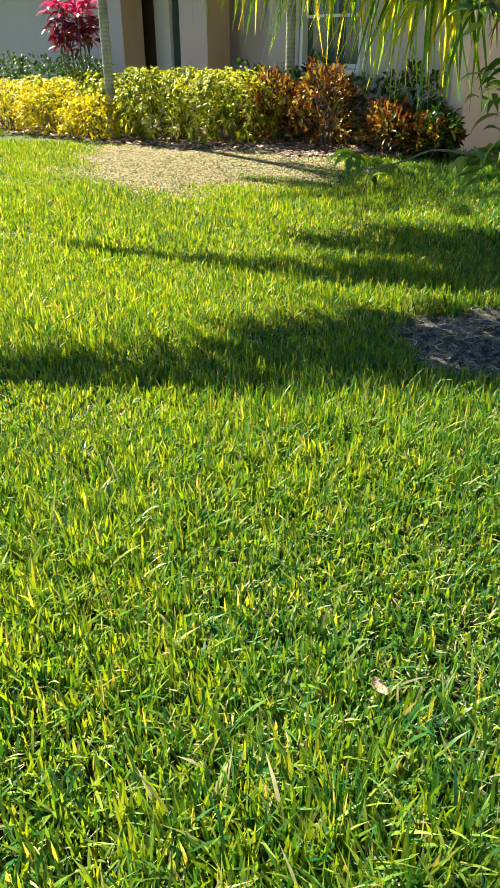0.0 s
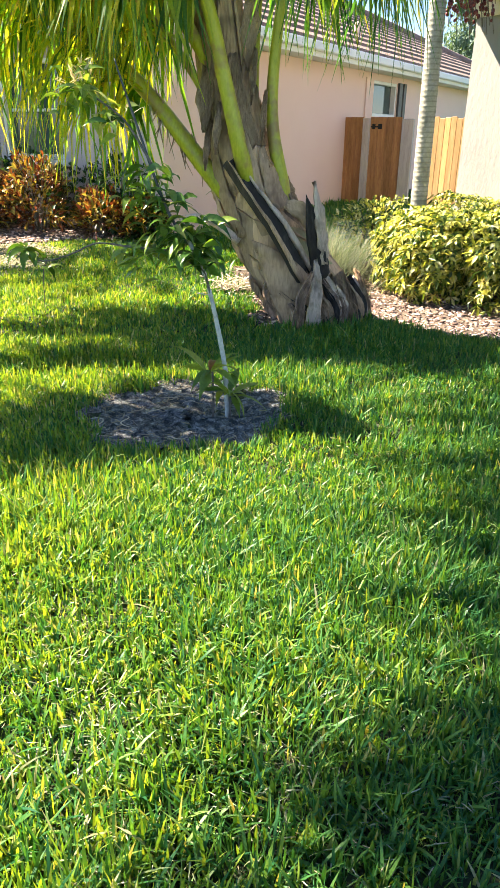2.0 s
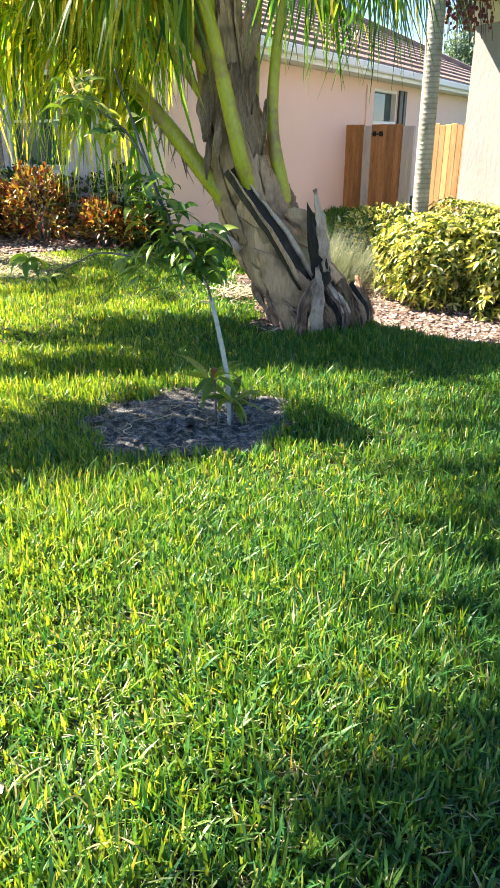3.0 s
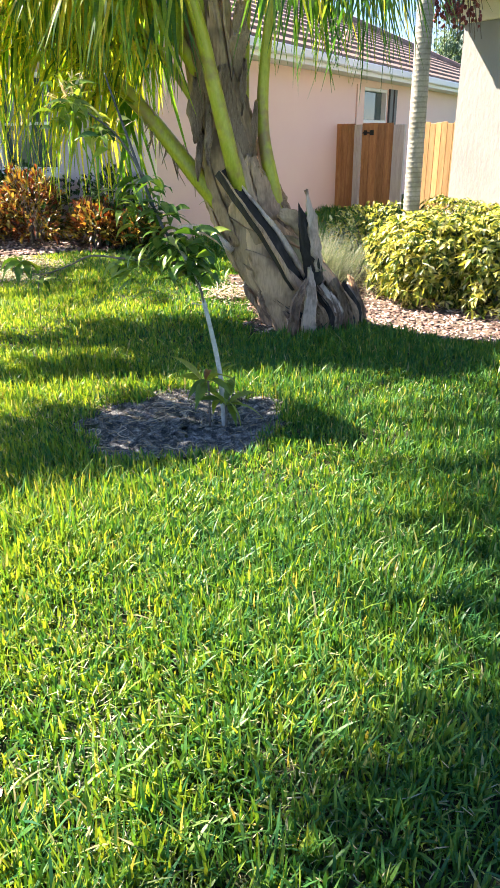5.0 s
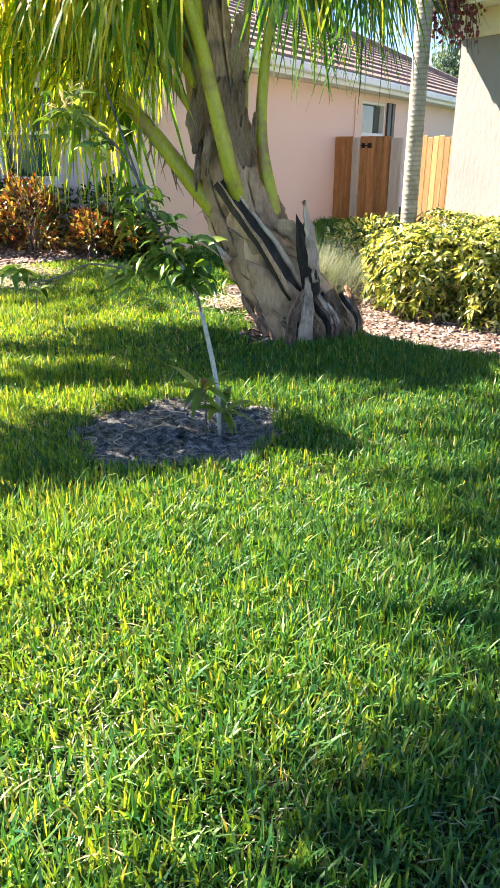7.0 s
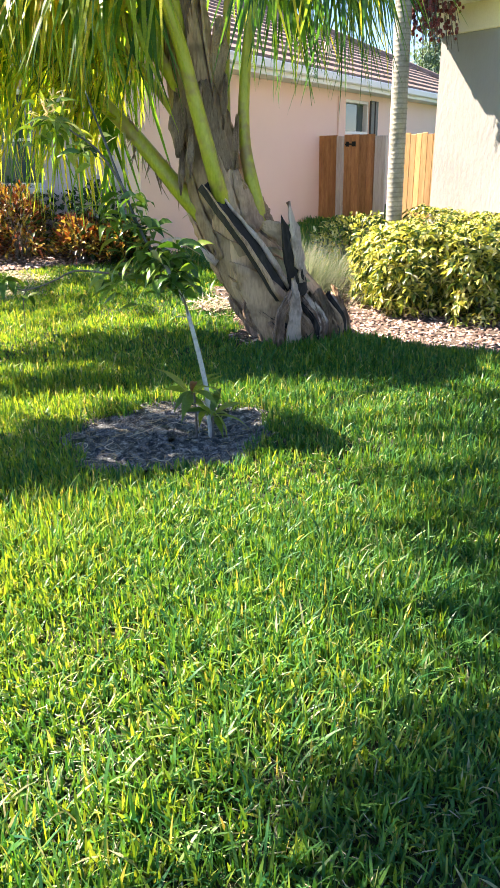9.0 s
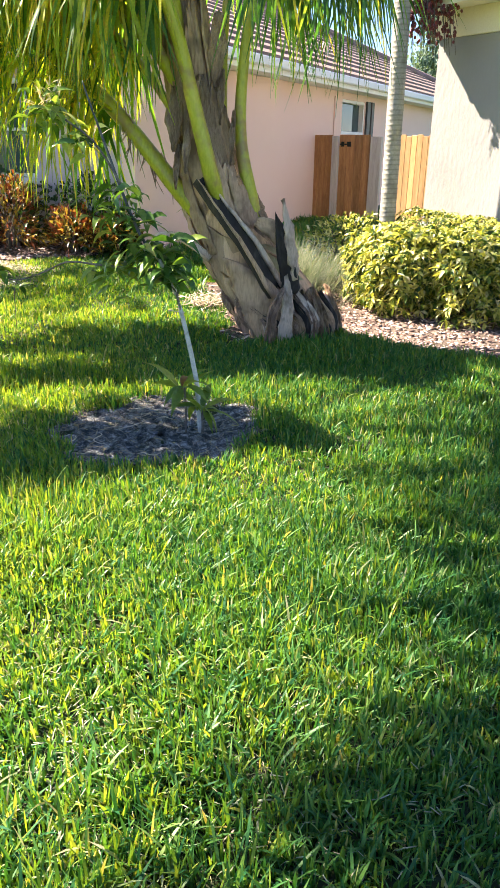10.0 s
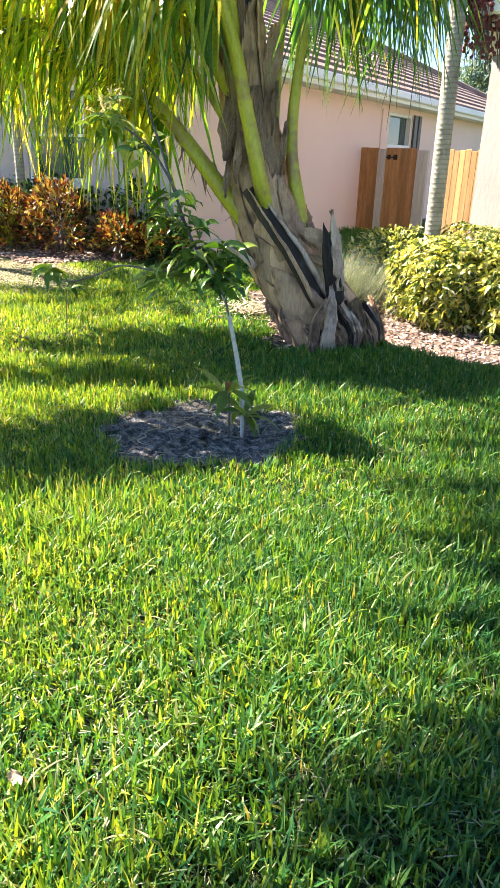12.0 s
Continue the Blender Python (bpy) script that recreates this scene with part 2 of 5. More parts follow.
# Tone of the sides turned from the sun, shade included in the colour.
M["tan"] = surface("shade_tan_stucco", [(0.3, (0.40, 0.29, 0.20)), (0.5, (0.48, 0.35, 0.25)), (0.7, (0.53, 0.40, 0.29))], 0.8, 70, 0.9, 0.35, 0.006)
M["white"] = surface("white_paint", [(0.3, (0.70, 0.69, 0.66)), (0.5, (0.79, 0.78, 0.75)), (0.7, (0.83, 0.82, 0.79))], 2, 60, 0.5, 0.1, 0.003)
M["cream"] = surface("cream_paint", [(0.3, (0.68, 0.62, 0.46)), (0.5, (0.75, 0.69, 0.53)), (0.7, (0.79, 0.74, 0.58))], 2, 60, 0.6, 0.1, 0.003)
M["roof"] = surface("roof_tile", [(0.3, (0.12, 0.078, 0.064)), (0.5, (0.21, 0.145, 0.122)), (0.7, (0.32, 0.24, 0.21))], 2.2, 40, 0.85, 0.5, 0.01, vary=0.2)
M["gate"] = surface("stained_cedar", [(0.3, (0.21, 0.08, 0.027)), (0.5, (0.39, 0.175, 0.06)), (0.7, (0.55, 0.28, 0.105))], 5, 30, 0.7, 0.4, 0.004, (3, 3, 0.25), vary=0.2)
M["fence"] = surface("cedar_board", [(0.3, (0.30, 0.155, 0.06)), (0.5, (0.46, 0.27, 0.11)), (0.7, (0.58, 0.38, 0.18))], 5, 30, 0.75, 0.4, 0.004, (3, 3, 0.25), vary=0.35)
M["post"] = surface("weathered_post", [(0.3, (0.38, 0.31, 0.26)), (0.5, (0.52, 0.45, 0.39)), (0.7, (0.62, 0.55, 0.49))], 5, 30, 0.8, 0.4, 0.004, (3, 3, 0.25))
M["black"] = surface("black_iron", [(0.3, (0.012, 0.012, 0.012)), (0.7, (0.03, 0.03, 0.03))], 10, 60, 0.5, 0.2, 0.002, metal=0.6)
M["door"] = surface("dark_door", [(0.3, (0.09, 0.06, 0.045)), (0.7, (0.15, 0.10, 0.08))], 4, 40, 0.5, 0.2, 0.002)
M["bronze"] = surface("bronze_frame", [(0.3, (0.05, 0.042, 0.038)), (0.7, (0.09, 0.075, 0.065))], 4, 40, 0.5, 0.2, 0.002)
M["blind"] = surface("window_blind", [(0.3, (0.55, 0.57, 0.6)), (0.7, (0.68, 0.69, 0.7))], 4, 40, 0.7, 0.1, 0.002)
# Blue-green cast: the haze of distance is in the leaf colour.
M["far_tree"] = foliage("hazy_leaf", [(0.0, (0.07, 0.13, 0.115)), (1.0, (0.15, 0.22, 0.17))], 0.6, 0.35)
M["dry_leaf"] = surface("dry_leaf", [(0.3, (0.40, 0.31, 0.22)), (0.5, (0.62, 0.52, 0.42)), (0.7, (0.74, 0.66, 0.56))], 30, 120, 0.8, 0.4, 0.003)
gm, gt, gb = material("window_glass", 0.05)
gb.inputs["Base Color"].default_value = (0.055, 0.085, 0.08, 1)
gb.inputs["Specular IOR Level"].default_value = 0.55
gb.inputs["Roughness"].default_value = 0.06
M["glass"] = gm

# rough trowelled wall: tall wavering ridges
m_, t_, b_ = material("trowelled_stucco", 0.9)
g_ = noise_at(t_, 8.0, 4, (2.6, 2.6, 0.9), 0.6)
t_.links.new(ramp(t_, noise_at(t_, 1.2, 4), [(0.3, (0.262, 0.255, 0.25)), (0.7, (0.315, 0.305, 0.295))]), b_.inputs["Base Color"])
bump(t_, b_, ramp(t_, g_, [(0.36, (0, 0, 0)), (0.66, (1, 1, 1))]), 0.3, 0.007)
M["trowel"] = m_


# ---- mesh helpers ----
def rise(x, y):
    """The lie of the land: level by the camera, rising gently to the houses."""
    k = np.clip((np.asarray(y, float) - 5.5) / 5.5, 0, 1)
    soft = k * k * (3 - 2 * k)
    return 0.20 * soft + 0.012 * np.sin(np.asarray(x) * 1.7 + 1) * np.sin(np.asarray(y) * 1.3)


def link(name, me, mat, parent=None, label="", smooth=False):
    me.materials.append(mat)
    ob = new(name, me)
    if smooth:
        me.shade_smooth()
    if parent:
        ob.parent = parent
    return tagged(ob, label) if label else ob


def part(name, bm, mat, parent=None, label="", smooth=False):
    """Links a bmesh as one mesh object under a thing or a part."""
    me = bpy.data.meshes.new(name)
    bmesh.ops.recalc_face_normals(bm, faces=bm.faces[:])
    bm.to_mesh(me)
    bm.free()
    return link(name, me, mat, parent, label, smooth)


def arrays(name, v, f, mat, parent=None, label="", smooth=False):
    """One mesh from arrays of corners and triangles."""
    me = bpy.data.meshes.new(name)
    v, f = np.ascontiguousarray(v, np.float32).reshape(-1, 3), np.ascontiguousarray(f, np.int32).reshape(-1, 3)
    me.vertices.add(len(v))
    me.vertices.foreach_set("co", v.ravel())
    me.loops.add(f.size)
    me.loops.foreach_set("vertex_index", f.ravel())
    me.polygons.add(len(f))
    me.polygons.foreach_set("loop_start", np.arange(0, f.size, 3, dtype=np.int32))
    me.update(calc_edges=True)
    return link(name, me, mat, parent, label, smooth)


def empty(name, place=(0, 0, 0), turn=0.0):
    ob = new(name)
    ob.matrix_world = pose(*place, 0, 0, turn)
    ob.empty_display_size = 0.1
    return ob


def box(bm, lo, hi, bevel=0.0, m=None):
    made = bmesh.ops.create_cube(bm, size=1)["verts"]
    lo, hi = Vector(lo), Vector(hi)
    for v in made:
        v.co = Vector((v.co.x * (hi.x - lo.x), v.co.y * (hi.y - lo.y), v.co.z * (hi.z - lo.z))) + (lo + hi) / 2
    if bevel:
        es = {e for v in made for e in v.link_edges}
        made = bmesh.ops.bevel(bm, geom=list(es), offset=bevel, segments=1, affect="EDGES")["verts"]
    if m is not None:
        bmesh.ops.transform(bm, matrix=m, verts=made)
    return bm


def block(name, lo, hi, mat, parent=None, label="", bevel=0.004, m=None):
    return part(name, box(bmesh.new(), lo, hi, bevel, m), mat, parent, label)


def smooth_path(points, n):
    """A curve through a few points, as n + 1 points."""
    p = np.array(points, float)
    if len(p) < 3:
        return p[0] + (p[-1] - p[0]) * np.linspace(0, 1, n + 1)[:, None]
    q = np.vstack([2 * p[0] - p[1], p, 2 * p[-1] - p[-2]])
    out = []
    for s in np.linspace(0, len(p) - 1, n + 1):
        i = min(int(s), len(p) - 2)
        t = s - i
        a, b, c, d = q[i], q[i + 1], q[i + 2], q[i + 3]
        out.append(0.5 * (2 * b + (c - a) * t + (2 * a - 5 * b + 4 * c - d) * t * t + (3 * b - a - 3 * c + d) * t ** 3))
    return np.array(out)


def tube(points, radii, sides=8, flat=1.0, caps=True, wobble=0.0, seed=0):
    """Corners and triangles of a tapered tube along the points; flat squeezes it one way."""
    p = np.asarray(points, float)
    r = np.interp(np.linspace(0, 1, len(p)), np.linspace(0, 1, len(radii)), radii)
    tan = np.gradient(p, axis=0)
    tan /= np.linalg.norm(tan, axis=1)[:, None] + 1e-9
    up = np.where(np.abs(tan[:, 2:3]) > 0.93, np.array([[0, 1.0, 0]]), np.array([[0, 0, 1.0]]))
    a = np.cross(tan, up)
    a /= np.linalg.norm(a, axis=1)[:, None] + 1e-9
    b = np.cross(a, tan)
    ang = np.linspace(0, 2 * np.pi, sides, endpoint=False)
    rr = r[:, None] * (1 + wobble * np.random.RandomState(seed).uniform(-1, 1, (len(p), sides)))
    v = p[:, None] + rr[..., None] * (a[:, None] * np.cos(ang)[None, :, None] + flat * b[:, None] * np.sin(ang)[None, :, None])
    v = v.reshape(-1, 3)
    f = []
    for i in range(len(p) - 1):
        for j in range(sides):
            k = (j + 1) % sides
            f += [(i * sides + j, i * sides + k, (i + 1) * sides + k), (i * sides + j, (i + 1) * sides + k, (i + 1) * sides + j)]
    if caps:
        n = len(v)
        v = np.vstack([v, p[:1], p[-1:]])
        last = (len(p) - 1) * sides
        for j in range(sides):
            k = (j + 1) % sides
            f += [(n, k, j), (n + 1, last + j, last + k)]
    return v, np.array(f)


def merge(pieces):
    vs, fs, n = [], [], 0
    for v, f in pieces:
        vs.append(v)
        fs.append(np.asarray(f) + n)
        n += len(v)
    return np.vstack(vs), np.vstack(fs)


def unit(a):
    return a / (np.linalg.norm(a, axis=-1, keepdims=True) + 1e-9)


def leaves(p, d, length, width, droop, rs, fold=0.25):
    """Pointed folded leaves at p along d: two bends, a raised pair of halves."""
    n = len(p)
    d = unit(d)
    s = unit(np.cross(d, unit(np.array([[0, 0, 1.0]]) + rs.normal(0, 0.45, (n, 3)))))
    up = np.cross(s, d)
    L, W, Z = (np.broadcast_to(np.asarray(q, float), (n,))[:, None] for q in (length, width, droop))
    down = np.array([[0, 0, -1.0]])
    a = p + d * L * 0.38 + down * Z * L * 0.10
    b = p + d * L * 0.72 + down * Z * L * 0.42
    t = p + d * L * 0.95 + down * Z * L * 0.95
    lift = up * W * fold
    v = np.stack([p, a - s * W * 0.5 + lift, a, a + s * W * 0.5 + lift, b - s * W * 0.36 + lift * 0.7, b, b + s * W * 0.36 + lift * 0.7, t], 1)
    tri = np.array([(0, 2, 1), (0, 3, 2), (1, 2, 5), (1, 5, 4), (2, 3, 6), (2, 6, 5), (4, 5, 7), (5, 6, 7)])
    f = (np.arange(n) * 8)[:, None, None] + tri[None]
    return v.reshape(-1, 3), f.reshape(-1, 3)


def blades(x, y, z, length, width, lean, rs, turn=None, short=False):
    """Grass: each blade a strip that bends over, in three steps or, if short, in two."""
    n = len(x)
    az = rs.uniform(0, 2 * np.pi, n) if turn is None else turn
    h = np.stack([np.cos(az), np.sin(az), np.zeros(n)], 1)
    s = np.stack([-np.sin(az), np.cos(az), np.zeros(n)], 1)
    tw = rs.normal(0, 0.6, n)[:, None]
    s = unit(s * np.cos(tw) + h * np.sin(tw))
    p = np.stack([x, y, z], 1)
    L, W, B = length[:, None], width[:, None], lean[:, None]
    k = np.array([[0, 0, 1.0]])
    m1 = p + k * L * 0.45 * np.cos(B * 0.75) + h * L * 0.45 * np.sin(B * 0.75)
    if short:
        m1 = p + k * L * 0.5 * np.cos(B * 0.75) + h * L * 0.5 * np.sin(B * 0.75)
        t = m1 + k * L * 0.5 * np.cos(B * 1.15) + h * L * 0.5 * np.sin(B * 1.15)
        v = np.stack([p - s * W * 0.4, p + s * W * 0.4, m1 - s * W * 0.5, m1 + s * W * 0.5, t], 1)
        f = (np.arange(n) * 5)[:, None, None] + np.array([(0, 1, 3), (0, 3, 2), (2, 3, 4)])[None]
        return v.reshape(-1, 3), f.reshape(-1, 3)
    m2 = m1 + k * L * 0.3 * np.cos(B) + h * L * 0.3 * np.sin(B)
    t = m2 + k * L * 0.27 * np.cos(B * 1.25) + h * L * 0.27 * np.sin(B * 1.25)
    v = np.stack([p - s * W * 0.35, p + s * W * 0.35, m1 - s * W * 0.5, m1 + s * W * 0.5, m2 - s * W * 0.42, m2 + s * W * 0.42, t], 1)
    tri = np.array([(0, 1, 3), (0, 3, 2), (2, 3, 5), (2, 5, 4), (4, 5, 6)])
    f = (np.arange(n) * 7)[:, None, None] + tri[None]
    return v.reshape(-1, 3), f.reshape(-1, 3)


def chips(x, y, z, size, rs, flat=0.25, long=1.7):
    """Bits of bark: bent little slabs, tossed about."""
    n = len(x)
    c = np.array([(-1, -1, -1), (1, -1, -1), (1, 1, -1), (-1, 1, -1), (-1, -1, 1), (1, -1, 1), (1, 1, 1), (-1, 1, 1)], float) * 0.5
    c = c[None] * np.stack([size * long, size, size * flat], 1)[:, None] * rs.uniform(0.55, 1.25, (n, 8, 1))
    a, b = rs.uniform(0, 2 * np.pi, n), rs.normal(0, 0.28, n)
    ca, sa, cb, sb = np.cos(a)[:, None], np.sin(a)[:, None], np.cos(b)[:, None], np.sin(b)[:, None]
    X, Y, Z = c[..., 0], c[..., 1], c[..., 2]
    X, Z = X * cb - Z * sb, X * sb + Z * cb
    v = np.stack([X * ca - Y * sa + x[:, None], X * sa + Y * ca + y[:, None], Z + z[:, None]], 2)
    tri = np.array([(0, 2, 1), (0, 3, 2), (4, 5, 6), (4, 6, 7), (0, 1, 5), (0, 5, 4), (1, 2, 6), (1, 6, 5), (2, 3, 7), (2, 7, 6), (3, 0, 4), (3, 4, 7)][2:])
    f = (np.arange(n) * 8)[:, None, None] + tri[None]
    return v.reshape(-1, 3), f.reshape(-1, 3)


# ---- the ground ----
PIT = (1.37, 3.52, 0.59, 0.51)
PATCH = (-0.85, 9.35, 1.9, 1.75)


def in_pit(x, y, grow=1.0):
    wob = 1 + 0.07 * np.sin(np.arctan2(y - PIT[1], x - PIT[0]) * 5 + 1) + 0.05 * np.sin(np.arctan2(y - PIT[1], x - PIT[0]) * 9)
    return ((x - PIT[0]) / PIT[2]) ** 2 + ((y - PIT[1]) / PIT[3]) ** 2 < (grow * wob) ** 2


def in_bed(x, y):
    """The planting beds: by the leaning palm and along the house."""
    edge = 0.05 * np.sin(x * 9) + 0.04 * np.sin(y * 11 + 2)
    right = np.where(y < 5.25, 3.42 + (5.1 - y) * 0.78, np.where(y < 6.4, 2.35 + (y - 5.25) * 0.25, 2.65 + (y - 6.4) * 0.08))
    near_palm = (x + edge > right)
    house = y + edge > np.where(x > 0.2, 9.55, np.where(x > -1.2, 9.9 - (x - 0.2) * 0.2, 10.2 - (x + 1.2) * 0.62))
    return (near_palm & (y < 7.7)) | (house & (x < 3.0))


def dryness(x, y):
    d = np.sqrt(((x - PATCH[0]) / PATCH[2]) ** 2 + ((y - PATCH[1]) / PATCH[3]) ** 2) + 0.13 * np.sin(x * 3.1 + y) + 0.08 * np.sin(y * 7 + x * 5)
    return np.clip((1.22 - d) / 0.5, 0, 1)


xs = np.unique(np.concatenate([np.linspace(-900, -12, 14), np.linspace(-12, 16, 141), np.linspace(16, 900, 14)]))
ys = np.unique(np.concatenate([np.linspace(-900, -4, 14), np.linspace(-4, 18, 111), np.linspace(18, 900, 14)]))
gx, gy = np.meshgrid(xs, ys)
gz = rise(gx, gy) - 0.05 * in_pit(gx, gy, 0.95)
idx = np.arange(gx.size).reshape(gx.shape)
q = np.stack([idx[:-1, :-1], idx[:-1, 1:], idx[1:, 1:], idx[1:, :-1]], -1).reshape(-1, 4)
ground = arrays("ground", np.stack([gx, gy, gz], -1).reshape(-1, 3), np.concatenate([q[:, [0, 1, 2]], q[:, [0, 2, 3]]]), M["lawn_soil"], smooth=True)
tagged(ground, "brown soil and thatch under the lawn", "ground", kind="structure")

rs = np.random.RandomState(7)


def dry_sunlit_share(x, y):
    """Share of pale blades, dry and sunlit-toned: more left and by the parched patch."""
    # Few on the near right: greener blades there stand in for its shade.
    return np.clip(1.75 - 0.75 * x, 0.10, 1) * np.clip(0.33 + 0.36 * np.clip((1.2 - x) / 1.8, 0, 1) + 0.40 * np.clip((y - 3.2) / 1.8, 0, 1) - 0.25 * np.clip(2.6 - y, 0, 1) * np.clip((x - 0.2) / 0.8, 0, 1) + 0.16 * np.sin(x * 2.9 + 0.5) * np.sin(y * 3.7), 0.02, 0.82)


def lawn(name, x0, x1, y0, y1, per_m2, tall, wide, seed, label, clump=0.5, lying=0.22, pale=False):
    r = np.random.RandomState(seed)
    n = int((x1 - x0) * (y1 - y0) * per_m2)
    x, y = r.uniform(x0, x1, n), r.uniform(y0, y1, n)
    # blades stand in tufts that lean one way
    k = max(1, n // 7)
    cx, cy, ca = r.uniform(x0, x1, k), r.uniform(y0, y1, k), r.uniform(0, 2 * np.pi, k)
    pick, tuft = r.randint(0, k, n), r.uniform(0, 1, n) < clump
    high = np.where(tuft, r.uniform(0.75, 1.3, k)[pick], 0.85)
    x = np.where(tuft, cx[pick] + r.normal(0, 0.016, n), x)
    y = np.where(tuft, cy[pick] + r.normal(0, 0.016, n), y)
    turn = np.where(tuft, ca[pick] + r.normal(0, 0.5, n), 2.2 * np.sin(x * 3.3 + y * 1.7) + r.normal(0, 1.1, n))
    bare = np.sin(x * 5.1 + 1.3 * np.sin(y * 4)) * np.sin(y * 5.7 + 1.1 * np.sin(x * 3.7))
    keep = ~in_pit(x, y, 1.03 + r.normal(0, 0.05, n)) & ~in_bed(x, y) & (r.uniform(0, 1, n) > dryness(x, y)) & (r.uniform(0, 1, n) > 0.38 * (bare > 0.5))
    share = dry_sunlit_share(x, y)
    keep &= r.uniform(0, 1, n) < (share if pale else 1 - 0.8 * share)
    keep &= (x >= x0) & (x < x1) & (y >= y0) & (y < y1)
    x, y, turn, high, n = x[keep], y[keep], turn[keep], high[keep], int(keep.sum())
    flat = r.uniform(0, 1, n) < lying
    big = 0.85 + 0.3 * np.sin(x * 2.3 + 0.7) * np.sin(y * 2.9)
    L = tall * r.uniform(0.5, 1.3, n) * big * high * (1 - 0.5 * dryness(x, y)) * np.where(flat, 1.3, 1.0)
    bend = np.where(flat, r.uniform(0.7, 1.2, n), np.abs(r.normal(0.28, 0.26, n)))
    v, f = blades(x, y, rise(x, y) - 0.006, L, wide * r.uniform(0.55, 1.3, n), bend, r, turn, wide > 0.01)
    return tagged(arrays(name, v, f, M["pale_grass" if pale else "grass"]), label, "grass", kind="stuff")


PALE = "yellow-green lawn blades, dry and sunlit-toned"
LAWN = "sunlit green coarse-bladed lawn grass"
for name, pale, label, seed in (("lawn_grass", False, LAWN, 10), ("pale_grass", True, PALE, 110)):
    lawn(name, -1.15, 3.0, 0.25, 2.6, 12500, 0.090, 0.0078, seed + 1, label, 0.68, 0.3, pale)
    lawn(name, -2.4, 4.6, 2.6, 5.2, 7400, 0.088, 0.0080, seed + 2, label, 0.62, 0.22, pale)
    lawn(name, -4.2, 4.0, 5.2, 10.6, 3000, 0.080, 0.012, seed + 3, label, 0.5, 0.22, pale)
for x0, x1, y0, y1, seed in ((-9.0, -4.2, 5.2, 16.0, 14), (-8.0, -2.4, -4.5, 5.2, 15), (-2.4, 8.0, -4.5, 0.25, 16), (3.0, 8.0, 0.25, 2.6, 17), (-2.4, -1.15, 0.25, 2.6, 18)):
    lawn("lawn_grass", x0, x1, y0, y1, 650, 0.09, 0.036, seed, LAWN)
    lawn("pale_grass", x0, x1, y0, y1, 650, 0.09, 0.036, seed + 100, PALE, pale=True)
lawn("lawn_grass", 2.4, 9.0, 7.4, 13.6, 800, 0.13, 0.022, 19, LAWN)


# ---- houses ----
def window(parent, m, w, h, name="window", frame_mat="white", blind=False, depth=0.1, bars=1):
    """A window: m places its lower left corner, x along the wall, y into it."""
    win = part(name, box(bmesh.new(), (0.03, depth - 0.02, 0.03), (w - 0.03, depth, h - 0.03), 0, m), M["glass"], parent, "reflecting window glass")
    for lo, hi in (((0, -0.01, 0), (0.06, depth, h)), ((w - 0.06, -0.01, 0), (w, depth, h)), ((0.06, -0.01, h - 0.06), (w - 0.06, depth, h)), ((0.06, -0.01, 0), (w - 0.06, depth, 0.06))):
        block("window_frame", lo, hi, M[frame_mat], win, "", 0.005, m)
    for i in range(bars):
        z = h * (i + 1) / (bars + 1)
        block("glazing_bar", (0.06, depth - 0.06, z - 0.02), (w - 0.06, depth - 0.021, z + 0.02), M[frame_mat], win, "", 0.003, m)
    if blind:
        for i in range(int(h / 0.07)):
            block("blind_slat", (0.07, depth + 0.03, 0.05 + i * 0.07), (w - 0.07, depth + 0.06, 0.105 + i * 0.07), M["blind"], win, "", 0, m)
    return win


# the salmon house: x runs along its side wall, y along its front
K, AXIS = (2.43, 9.54), 43.0
house = tagged(empty("house", (*K, 0.1), AXIS), "single-storey salmon stucco house with a brown tiled roof", "house")
EAVE, LONG = 2.53, 22.5
W0, W1, WZ0, WZ1 = 7.36, 8.88, 1.72, 2.40        # the side window
for lo, hi in (((0.0, 0, 0), (W0, 0.2, EAVE)), ((W1, 0, 0), (LONG, 0.2, EAVE)), ((W0, 0, 0), (W1, 0.2, WZ0)), ((W0, 0, WZ1), (W1, 0.2, EAVE))):
    block("side_wall", lo, hi, M["salmon"], house, "smooth salmon stucco wall in shade", 0)
window(house, pose(W0, 0.03, WZ0), W1 - W0, WZ1 - WZ0, depth=0.12, bars=0)
block("window_trim", (W0 - 0.42, -0.03, 0.1), (W0 - 0.02, -0.002, EAVE - 0.1), M["salmon"], house)
block("window_shutter", (W1 + 0.02, -0.05, WZ0 - 0.05), (W1 + 0.24, -0.002, WZ1 + 0.02), M["bronze"], house, "dark bronze shutter strip")
block("window_shutter", (W1 + 0.33, -0.05, WZ0 - 0.05), (W1 + 0.50, -0.002, WZ1 + 0.02), M["bronze"], house, "dark bronze shutter strip")
# front wall with its window, the porch, column and left wing
FW0, FW1, FZ0, FZ1 = 1.70, 2.88, 1.02, 2.3
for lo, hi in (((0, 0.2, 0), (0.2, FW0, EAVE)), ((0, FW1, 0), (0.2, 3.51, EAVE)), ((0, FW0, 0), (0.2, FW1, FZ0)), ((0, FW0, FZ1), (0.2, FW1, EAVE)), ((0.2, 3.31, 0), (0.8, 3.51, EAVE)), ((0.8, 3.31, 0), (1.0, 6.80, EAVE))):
    block("front_wall", lo, hi, M["shaded_front"], house, "stucco wall with its shade in the paint colour", 0)
block("wing_wall", (0, 7.53, 0), (0.46, 15.5, EAVE), M["shaded_front"], house, "stucco wall with its shade in the paint colour", 0)
# thin sheet that gives the wall's end its shaded tone
block("wing_side", (0.006, 7.515, 0), (0.46, 7.528, EAVE), M["tan"], house, "return of the wall toned tan for shade", 0)
